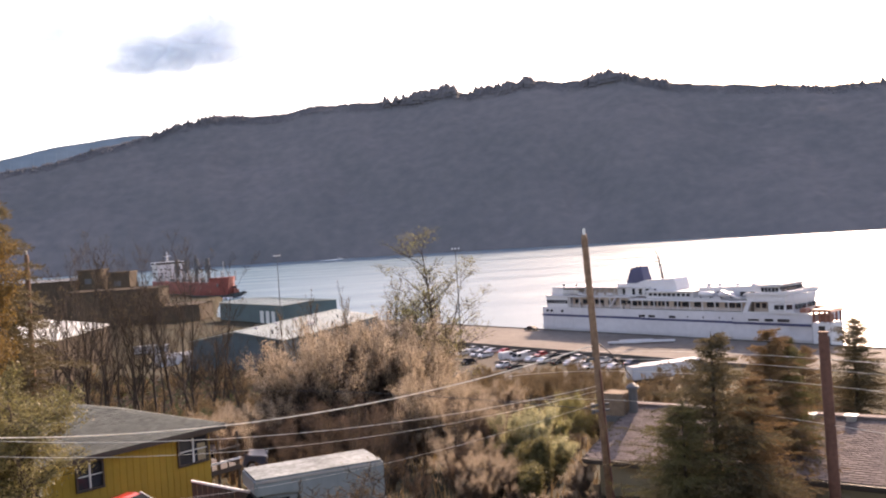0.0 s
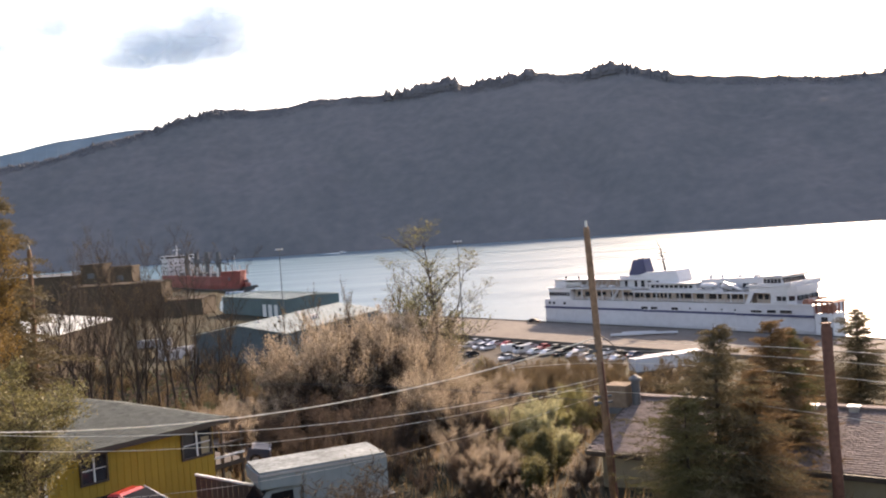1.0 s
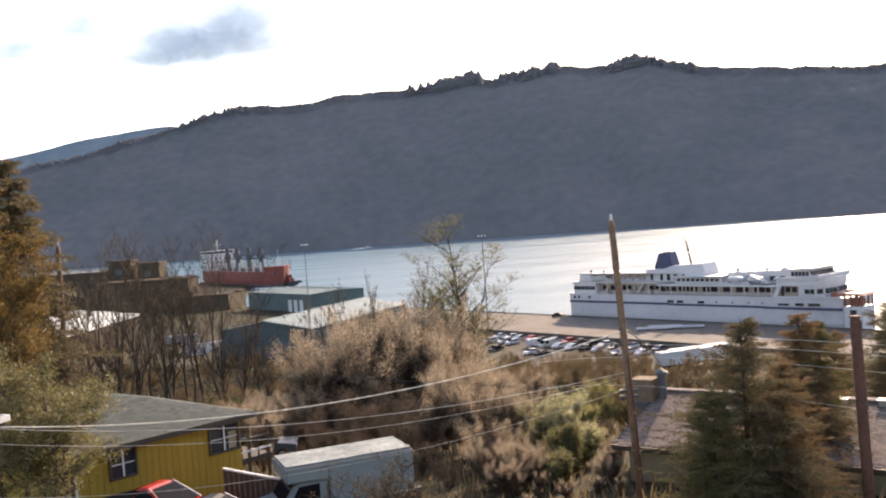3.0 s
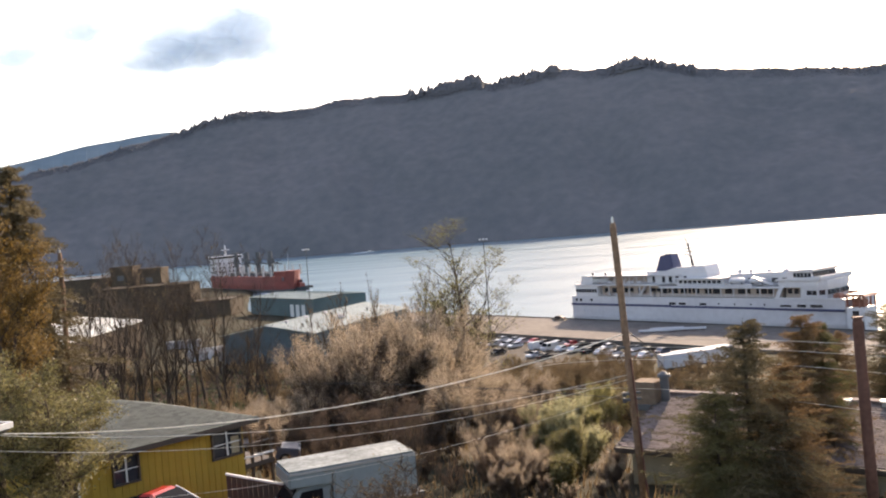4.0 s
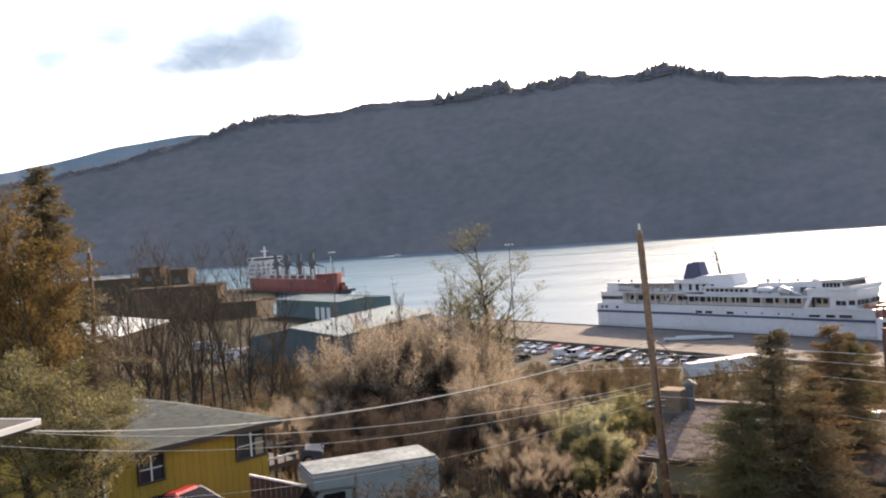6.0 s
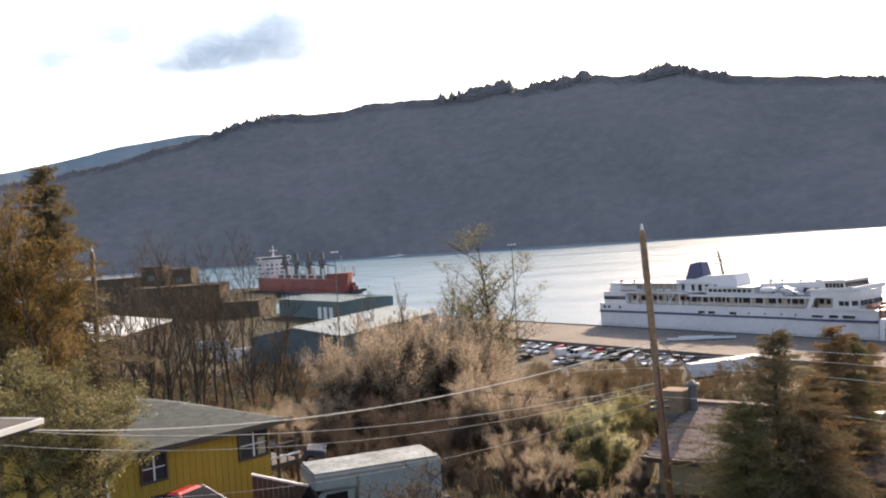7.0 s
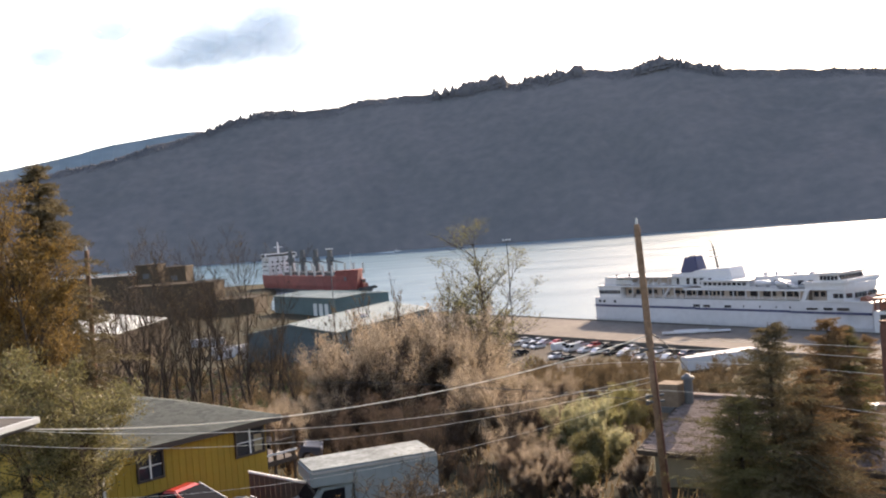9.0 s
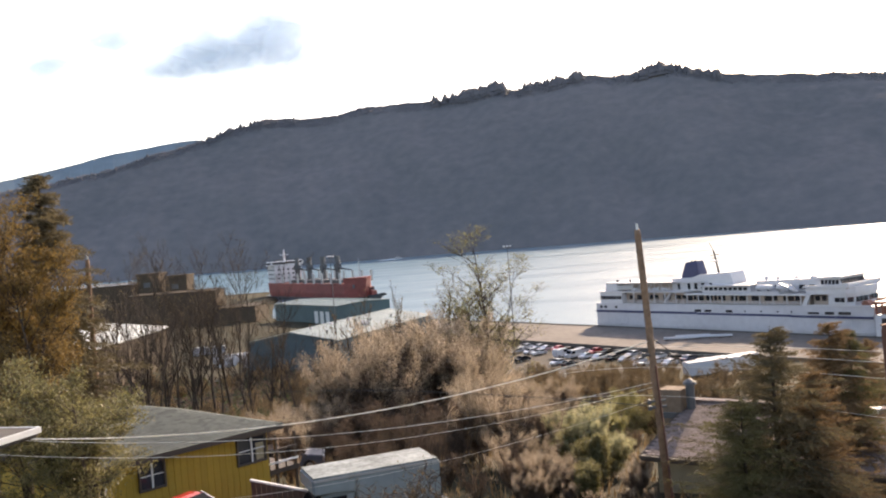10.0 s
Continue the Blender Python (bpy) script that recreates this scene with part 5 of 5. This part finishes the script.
                segs.append((last, q, 0.0018 * h * (1.05 - i / n), 0.0018 * h * (1.05 - x)))
                for sg in (-1, 1):
                    tl = (0.42 * ln * (1.15 - x) + 0.02 * h) * rng.uniform(0.6, 1.2)
                    e = q + (side * sg * rng.uniform(0.6, 1.0) + d * rng.uniform(0.5, 0.9)).normalized() * tl + Vector((0, 0, tl * rng.uniform(-0.35, 0.15)))
                    mid = last.lerp(q, rng.random())
                    twigs.append((mid, e))
                    if tl > 0.05 * h:
                        c = mid.lerp(e, 0.5)
                        twigs.append((c, c + d * tl * 0.4 + Vector((0, 0, -0.1 * tl))))
                twigs.append((last, q))
                last = q
        z += h * 0.02 * rng.uniform(0.5, 1.5)
    twigs.append((Vector((0, 0, h * 0.93)), Vector((0, 0, h * 1.0))))
    tagged(part("branchwork", limb_mesh(segs, BARK, "branchwork"), BARK, t), kind="stuff")
    k = h / 8.0
    part("crown", needle_mesh(rng, twigs, material, 0.02 * k / dense, 0.1 * k, 0.0125 * k), material, t)
    return t


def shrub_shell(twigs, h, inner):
    """Split the twigs of a shrub into a sunlit outer shell and an inside that gets shade-coloured leaves."""
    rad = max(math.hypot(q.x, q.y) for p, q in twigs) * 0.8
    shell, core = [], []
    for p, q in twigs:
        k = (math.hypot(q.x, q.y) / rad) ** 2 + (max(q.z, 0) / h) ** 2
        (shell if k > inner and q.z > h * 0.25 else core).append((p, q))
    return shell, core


def build_plants():
    rng = random.Random(11)

    def place(x, y, rz=None):
        return pose(x, y, land(x, y) - 0.15, 0, 0, rng.uniform(0, 360) if rz is None else rz)

    def spread(protos, spots, kind_h):
        for i, (x, y, top) in enumerate(spots):
            ob, h = protos[i % len(protos)]
            s = (top - land(x, y) + 0.15) / h * kind_h
            m = place(x, y) @ Matrix.Diagonal((s, s, s, 1))
            if ob.get("used"):
                c = copy_thing(ob, m)
                c.matrix_basis = m
            else:
                ob.matrix_basis = m
                ob["used"] = 1
        for ob, h in protos:
            if "used" in ob:
                del ob["used"]

    # tall bare trees down the slope
    protos = []
    for k in range(5):
        S, T = stems(rng, (1, 2, 1, 3, 2)[k], 20, 0.12, 0.19, (13, 8, 5), up=0.55, spread=0.52, crown_from=0.38, lens=(0.34, 0.52, 0.55), thin=0.012, wander=0.09, taper=0.5)
        h = max(q.z for p, q, a, b in S)
        protos.append((plant("bare_tree", "tall bare grey-brown tree with upswept branches", "tree", pose(0, 0, 0), S, leaf_mesh(rng, T, BUDS, 0.12, 0.13, 0.1), BARK, "bare trees on the slope"), h))
    spread(protos, [(-46.6, 110, 35.8), (-48.2, 118, 38.2), (-43.9, 112, 39.3), (-39.4, 105, 37.4), (-33.1, 98, 36.8), (-35.4, 110, 37.1), (-30.2, 100, 37.7),
                    (-29.9, 104, 38.5), (-26.3, 96, 36.6), (-23.6, 92, 35.7), (-52, 108, 34.0), (-41, 96, 34.2), (-37, 92, 33.0), (-49.5, 104, 35.5), (-45.5, 100, 36.5), (-36.5, 101, 34.8),
                    (-32, 94, 35.2), (-28, 90, 34.2), (-42, 108, 37.5), (-20.5, 90, 32.2), (-38.5, 112, 37.0), (-55, 112, 35.5), (-34.3, 90, 33.2)], 1.0)
    protos = []
    for k in range(3):
        S, T = stems(rng, 4, 13, 0.22, 0.1, (12, 5), up=0.7, spread=0.45, crown_from=0.3, lens=(0.26, 0.42), thin=0.016, wander=0.06)
        h = max(q.z for p, q, a, b in S)
        protos.append((plant("thin_alder", "slender bare alder with dark buds on upright shoots", "tree", pose(0, 0, 0), S, leaf_mesh(rng, T, BUDS, 0.8, 0.11, 0.04), BARK, "thin alders"), h))
    spread(protos, [(-13.4, 80, 30.5), (-7.8, 76, 32.5), (-6.5, 80, 32.6), (-8.2, 70, 31.6), (-4.9, 74, 32.0), (-10.5, 73, 29.6), (-0.2, 45, 28.6), (0.7, 43, 28.2), (-3.3, 39.6, 29.2), (-4.9, 40.6, 29.0), (-1.6, 41, 28.6), (-16.2, 82, 29.5), (-11.8, 84, 31.0), (-9.4, 82, 31.8), (-5.8, 84, 32.4), (-3.0, 80, 31.0), (-14.8, 78, 28.6)], 1.0)
    # the lone tree in first leaf
    rc = random.Random(4)
    S, T = stems(rc, 6, 17, 0.25, 0.13, (17, 8, 5), up=0.36, spread=0.7, crown_from=0.3, lens=(0.27, 0.5, 0.5), thin=0.012, even=True, vary=0.35, wander=0.08, taper=0.65)
    S1, T1 = grow(rc, 19.0, (24, 9, 5), 0.2, up=0.36, spread=0.7, crown_from=0.35, lens=(0.25, 0.5, 0.5), thin=0.012, wander=0.05, taper=0.7)
    S, T = S + S1, T + T1
    h = max(q.z for p, q, a, b in S)
    t = plant("cottonwood", "tall open tree in pale yellow-green first leaf", "tree", place(-1.0, 75, 20), S, leaf_mesh(rng, T, LEAFY, 0.75, 0.12, 0.15), BARK)
    s = (36.7 - land(-1, 75)) / h
    t.matrix_basis = t.matrix_basis @ Matrix.Diagonal((s * 1.2, s * 1.2, s, 1))
    # dry tan brush: seed heads on the outer shoots, dark leaves painting inner shade
    protos = []
    for k in range(4):
        S, T = stems(rng, 16, 5.2, 0.55, 0.045, (10, 7), up=0.9, spread=0.5, crown_from=0.15, lens=(0.4, 0.5), thin=0.009)
        h = max(q.z for p, q, a, b in S)
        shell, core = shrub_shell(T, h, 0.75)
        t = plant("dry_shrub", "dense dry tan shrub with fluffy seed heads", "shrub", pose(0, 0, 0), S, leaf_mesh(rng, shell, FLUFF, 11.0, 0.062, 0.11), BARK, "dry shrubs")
        tagged(part("dead_leaves", leaf_mesh(rng, core, DEADSHADELEAF, 4.0, 0.12, 0.14, "dead_leaves"), DEADSHADELEAF, t), "dark brown leaves inside, standing for shade", kind="stuff")
        protos.append((t, h))
    spread(protos, [(-12.0, 62, 27.0), (-10.4, 64, 28.6), (-9.0, 64, 29.5), (-7.2, 65, 29.7), (-5.0, 65, 29.3), (-3.6, 66, 28.6), (-6.4, 69, 30.2), (-4.4, 71, 30.0), (-8.4, 69, 29.8), (-12.6, 57, 26.3), (-13.6, 60, 25.9), (-11.0, 58, 26.2),
                    (-1.3, 49, 28.8), (-0.4, 47, 28.5), (0.5, 46, 27.9), (1.3, 45, 27.2), (1.9, 43, 26.2), (2.3, 41.5, 25.6), (0.0, 42, 27.0), (1.2, 39.5, 26.4), (-2.2, 50, 27.9), (0.6, 37, 26.4),
                    (4.8, 36.5, 26.5), (4.2, 35.2, 25.9), (5.3, 38.5, 26.4), (-2.6, 66, 27.3), (-0.8, 62, 26.6), (1.6, 60, 26.2), (3.0, 62, 26.0), (-15.2, 54, 26.0), (-13.2, 52, 26.9), (-14.2, 49, 26.3), (-11.2, 46, 27.2), (1.6, 38, 26.7), (2.2, 39.5, 26.3), (0.9, 36.5, 26.3), (2.0, 36, 26.0), (0.2, 38.5, 27.0), (3.0, 35, 25.9), (1.4, 33.6, 25.9), (4.9, 34.5, 26.0)], 1.04)
    # brown tangle between the bright shrubs, its dark leaf colour painting their shade
    protos = []
    for k in range(3):
        S, T = stems(rng, 13, 4.4, 0.55, 0.045, (9, 6), up=0.8, spread=0.5, crown_from=0.12, lens=(0.42, 0.5), thin=0.009)
        h = max(q.z for p, q, a, b in S)
        protos.append((plant("brown_thicket", "dull brown leafless thicket darkened as shade below taller brush", "shrub", pose(0, 0, 0), S, leaf_mesh(rng, T, DEADSHADELEAF, 2.6, 0.1, 0.13), BARK, "brown thickets"), h))
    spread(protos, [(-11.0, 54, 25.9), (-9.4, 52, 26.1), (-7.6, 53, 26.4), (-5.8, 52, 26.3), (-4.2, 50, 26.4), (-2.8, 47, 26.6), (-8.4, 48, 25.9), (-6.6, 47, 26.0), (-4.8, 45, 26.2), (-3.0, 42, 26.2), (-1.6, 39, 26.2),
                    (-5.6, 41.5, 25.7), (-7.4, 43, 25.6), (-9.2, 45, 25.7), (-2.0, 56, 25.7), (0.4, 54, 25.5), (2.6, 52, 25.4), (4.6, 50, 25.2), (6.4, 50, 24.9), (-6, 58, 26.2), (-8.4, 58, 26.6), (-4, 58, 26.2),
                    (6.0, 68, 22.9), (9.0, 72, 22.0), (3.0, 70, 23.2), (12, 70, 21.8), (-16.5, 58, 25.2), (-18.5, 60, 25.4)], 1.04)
    # dark undergrowth down the slope
    protos = []
    for k in range(3):
        S, T = stems(rng, 11, 7.0, 0.42, 0.07, (10, 6), up=0.9, spread=0.5, crown_from=0.12, lens=(0.42, 0.5), thin=0.014)
        h = max(q.z for p, q, a, b in S)
        protos.append((plant("undergrowth", "tangled dark brown leafless undergrowth", "shrub", pose(0, 0, 0), S, leaf_mesh(rng, T, BUDS, 2.0, 0.2, 0.16), BARK, "undergrowth on the slope"), h))
    spots = [(-34.8, 85, 22.0), (-27.7, 80, 22.5), (-22.2, 78, 23.0), (-15.6, 64, 25.1), (-36.7, 80, 23.0), (-20.2, 66, 24.6), (20.9, 110, 17.4), (22.6, 100, 19.0), (23.5, 90, 20.6),
             (26.6, 80, 22.0), (0.6, 120, 17.6), (7.2, 110, 18.0), (11.3, 100, 19.0), (15, 104, 17.6), (-6, 126, 15.6), (-14, 112, 19.5), (-19, 98, 22)]
    for i in range(80):
        x, y = rng.uniform(-75, 45), rng.uniform(62, 165)
        if not (-3 < x < 22 and y > 118):
            spots.append((x, y, land(x, y) + (rng.uniform(1.6, 3.2) if x < -12 else rng.uniform(3.0, 5.0))))
    spots += [(x, y, 9.4 + 0.5 * (i % 3)) for i, (x, y) in enumerate(((2, 163), (6, 160), (10, 158), (14, 155), (18, 153), (22, 151), (26, 150), (30, 152), (4, 172), (9, 170), (13, 167), (17, 165), (21, 162), (25, 160)))]
    for i in range(50):
        x, y = rng.uniform(-75, -12), rng.uniform(96, 190)
        spots.append((x, y, land(x, y) + rng.uniform(2.0, 4.0)))
    spots += [(x, 178 + 3 * (i % 3), 6.6 + 0.6 * (i % 4)) for i, x in enumerate(range(-6, 34, 2))]
    for i in range(60):
        x, y = rng.uniform(-12, 50), rng.uniform(138, 194)
        if x < 28 or y < 168:
            spots.append((x, y, land(x, y) + rng.uniform(3.5, 6.0)))
    for i in range(70):
        x, y = rng.uniform(-105, -22), rng.uniform(165, 238)
        if x < -50 or y < 232:
            spots.append((x, y, land(x, y) + rng.uniform(3.0, 5.5)))
    spread(protos, spots, 1.1)
    # dark green shrubs at the feet of the bare trees
    protos = []
    for k in range(2):
        S, T = stems(rng, 9, 3.4, 0.6, 0.04, (8, 5), up=0.7, spread=0.6, crown_from=0.1, lens=(0.45, 0.5))
        h = max(q.z for p, q, a, b in S)
        protos.append((plant("green_shrub", "low dark green shrub under the bare trees", "shrub", pose(0, 0, 0), S, leaf_mesh(rng, T, DARKBUSH, 6.0, 0.17, 0.15), BARK, "green shrubs on the slope"), h))
    spread(protos, [(x, y, land(x, y) + rng.uniform(2.2, 4.2)) for x, y in ((rng.uniform(-70, -13), rng.uniform(62, 175)) for i in range(110))], 1.0)
    # green and sage shrubs, inner shade put in as darker olive leaves
    for x, y, top, mt, lb in ((3.6, 43, 27.7, PALEGREEN, "pale sage-green shrub among dry brush"), (2.9, 44.5, 27.2, PALEGREEN, "pale sage-green shrub among dry brush"), (4.4, 41.5, 26.6, PALEGREEN, "pale sage-green shrub among dry brush"), (3.7, 39.5, 26.9, GREENBUSH, "olive-green leafy shrub among dry brush"), (3.0, 37.5, 26.5, GREENBUSH, "olive-green leafy shrub among dry brush"),
                             (7.4, 60, 25.1, LEAFY, "yellow-green shrub coming into leaf"), (9.7, 64, 23.8, LEAFY, "yellow-green shrub coming into leaf"), (5.6, 54, 25.0, LEAFY, "yellow-green shrub coming into leaf")):
        hh = top - land(x, y)
        S, T = stems(rng, 11, hh * 0.92, 0.5, 0.04, (8, 6), up=0.9, spread=0.55, crown_from=0.1, lens=(0.45, 0.5))
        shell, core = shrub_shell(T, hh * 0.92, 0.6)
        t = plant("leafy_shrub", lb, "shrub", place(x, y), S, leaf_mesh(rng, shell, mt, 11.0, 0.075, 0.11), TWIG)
        tagged(part("inner_leaves", leaf_mesh(rng, core, GREENBUSH, 6.0, 0.1, 0.12, "inner_leaves"), GREENBUSH, t), "olive leaves inside, darker to stand for shade", kind="stuff")
    # olive trees in front of the yellow house: a stout trunk, then a low spreading crown
    for x, y, top, n, ln in ((-13.9, 30, 32.0, 5, 0.42), (-16.4, 30.5, 32.6, 4, 0.42), (-19.2, 31, 32.6, 4, 0.42)):
        hh = top - land(x, y)
        S, T = stems(rng, n, hh, 0.3, 0.13, (12, 8, 5), up=0.25, spread=0.9, crown_from=0.4, lens=(ln, 0.5, 0.5), even=True, vary=0.2, taper=0.6)
        S.append((Vector((0, 0, 0)), Vector((0.05, 0, hh * 0.3)), 0.22, 0.19))
        S.append((Vector((0.05, 0, hh * 0.3)), Vector((0, 0.05, hh * 0.5)), 0.19, 0.13))
        plant("olive_tree", "spreading tree with olive and russet young leaves", "tree", place(x, y), S, leaf_mesh(rng, T, GREENBUSH, 3.8, 0.085, 0.12), BARK, "olive trees by the house")
    # russet tree and the dark fir behind it
    for x, y, top in ((-22.6, 42, 39.3), (-25.4, 43, 40.4), (-28.0, 44, 40.4)):
        hh = top - land(x, y)
        S, T = stems(rng, 3, hh * 0.95, 0.13, 0.2, (26, 9, 5), up=0.5, spread=0.6, crown_from=0.15, lens=(0.24, 0.5, 0.5), even=True, vary=0.3, taper=0.8)
        plant("russet_tree", "tall tree with dense russet-brown young leaves", "tree", place(x, y), S, leaf_mesh(rng, T, RUSSET, 2.8, 0.12, 0.15), BARK, "russet trees")
    fir_tree(rng, 41.2 - land(-23.8, 48), 4.6, NEEDLES, "tall dark green fir with drooping boughs", place(-23.8, 48), droop=0.35, boughs=(6, 7, 8))
    fir_tree(rng, 32.6 - land(7.9, 28), 3.2, NEEDLES, "bushy dark conifer in front of the brown-roofed house", place(7.9, 28), power=0.74, boughs=(3, 4, 6))
    fir_tree(rng, 30.6 - land(6.7, 27.2), 2.1, OLIVENEEDLE, "bushy olive conifer in front of the brown-roofed house", place(6.7, 27.2), power=0.6)
    fir_tree(rng, 31.0 - land(9.2, 28.6), 2.0, REDDISH, "reddish-brown cedar with feathery boughs", place(9.2, 28.6), name="cedar_tree", power=0.65)
    fir_tree(rng, 31.9 - land(11.7, 34), 2.3, REDDISH, "reddish-brown cedar with feathery boughs", place(11.7, 34), name="cedar_tree", power=0.7)
    fir_tree(rng, 31.4 - land(12.6, 34.6), 1.8, OLIVENEEDLE, "slim olive cedar with feathery boughs", place(12.6, 34.6), name="cedar_tree")
    fir_tree(rng, 28.9 - land(26.2, 60), 2.8, NEEDLES, "dark leafy evergreen near the shore", place(26.2, 60), power=0.6)
    fir_tree(rng, 27.5 - land(22.0, 58), 2.6, REDDISH, "reddish-brown cedar with feathery boughs", place(22.0, 58), name="cedar_tree", power=0.6)
    # dry grass over the upper slope
    v, f = [], []
    for i in range(14000):
        x, y = rng.uniform(-34, 24), rng.uniform(24, 78)
        z = land(x, y)
        a, hh = rng.uniform(0, 6.28), rng.uniform(0.25, 0.8)
        dx, dy = math.cos(a) * 0.05, math.sin(a) * 0.05
        o = len(v)
        v.extend(((x - dx, y - dy, z), (x + dx, y + dy, z), (x + rng.gauss(0, 0.15), y + rng.gauss(0, 0.15), z + hh)))
        f.append((o, o + 1, o + 2))
    tagged(new("dry_grass", big_mesh("dry_grass", v, f, BUDS)), "dry tan and brown grass on the slope", "grass", kind="stuff")
    # brambles over the flat before the sheds
    for kind, mt, n in (("bramble", DEADSHADELEAF, 26000), ("bramble", DARKBUSH, 20000)):
        v, f = [], []
        for i in range(n):
            x, y = rng.uniform(-112, 30), rng.uniform(80, 242)
            if across(x, y) > -97 or (x > -45 and y > 236):
                continue
            z = land(x, y) + rng.random() ** 2 * 1.9
            a, k = Vector((rng.gauss(0, 1), rng.gauss(0, 1), rng.gauss(0, 1))).normalized(), rng.uniform(0.25, 0.6)
            b = a.orthogonal().normalized()
            o = len(v)
            v.extend(Vector((x, y, z)) + w for w in (-a * k, b * k * 0.6, a * k, -b * k * 0.6))
            f.append((o, o + 1, o + 2, o + 3))
        tagged(new(kind, big_mesh(kind, v, f, mt)), "low tangled brambles on the flat ground", "undergrowth", kind="stuff")
    # bare arching branches close below the camera
    for x, y, top in ((-2.9, 27, 29.4), (-1.6, 25.5, 29.2), (-3.6, 28.5, 28.6)):
        hh = top - land(x, y)
        S, T = stems(rng, 8, hh * 1.1, 0.75, 0.05, (9, 6), up=0.3, spread=0.75, crown_from=0.35, lens=(0.5, 0.5), wander=0.2, thin=0.012)
        plant("bare_shrub", "bare arching grey shrub with mossy twigs", "shrub", place(x, y), S, leaf_mesh(rng, T, BUDS, 0.8, 0.06, 0.03), BARK, "bare shrubs")


# ---- assembly ----
rng_main = random.Random(5)
build_ground()
build_mountain(rng_main)
clouds = build_clouds()
build_ferry()
carrier, tug, motorboat = build_carrier()
build_sheds()
light_mast(-55.5, 310, 31.2)
light_mast(3.4, 258, 30.8)
quay_car = build_yard_cars(rng_main)
build_yellow_house()
build_brown_house()
build_neighbour()
build_poles()
build_vehicles()
build_plants()


def motions():
    # the carrier's bow, second by second, while it swings past
    head = math.degrees(math.atan2(-0.82, 0.57))
    bow = [(0, -144, 634), (2, -128, 618), (4, -113, 602), (5.5, -102, 588), (7, -92, 575), (8.5, -83, 561), (10, -74, 547)]
    walk(carrier, [(t, pose(x - 3.5, y, 1.2, 0, 0, head)) for t, x, y in bow])
    walk(tug, [(t, pose(x - 4, y + 9, 0, 0, 0, head + 20)) for t, x, y in bow])
    walk(motorboat, [(0, pose(-176, 1575, 0, 0, 0, 8)), (5, pose(-171, 1570, 0, 0, 0, 8)), (10, pose(-164, 1565, 0, 0, 0, 8))])
    walk(quay_car, [(t, pose(x, y, z, 0, 0, a)) for t, x, y, z, a in (
        (0, 26.3, 294.5, 3, 140), (3.9, 26.0, 294.3, 3, 140), (4.2, 23.5, 293.5, 3, 170), (4.6, 18.2, 289.5, 3, 235), (5.0, 22.4, 274.5, 3, 290),
        (5.2, 17.0, 270.5, 3, 210), (5.5, 6.0, 283.0, 3, 135), (6.0, -6.0, 297.0, 3, 130), (10, -6.2, 297.2, 3, 130))])
    for c, (dx, dz) in zip(clouds, ((30, 8), (-45, 14), (12, 4), (10, 0))):
        p = c.location.copy()
        walk(c, [(0, pose(p.x - dx / 2, p.y, p.z - dz / 2)), (10, pose(p.x + dx / 2, p.y, p.z + dz / 2))])


motions()
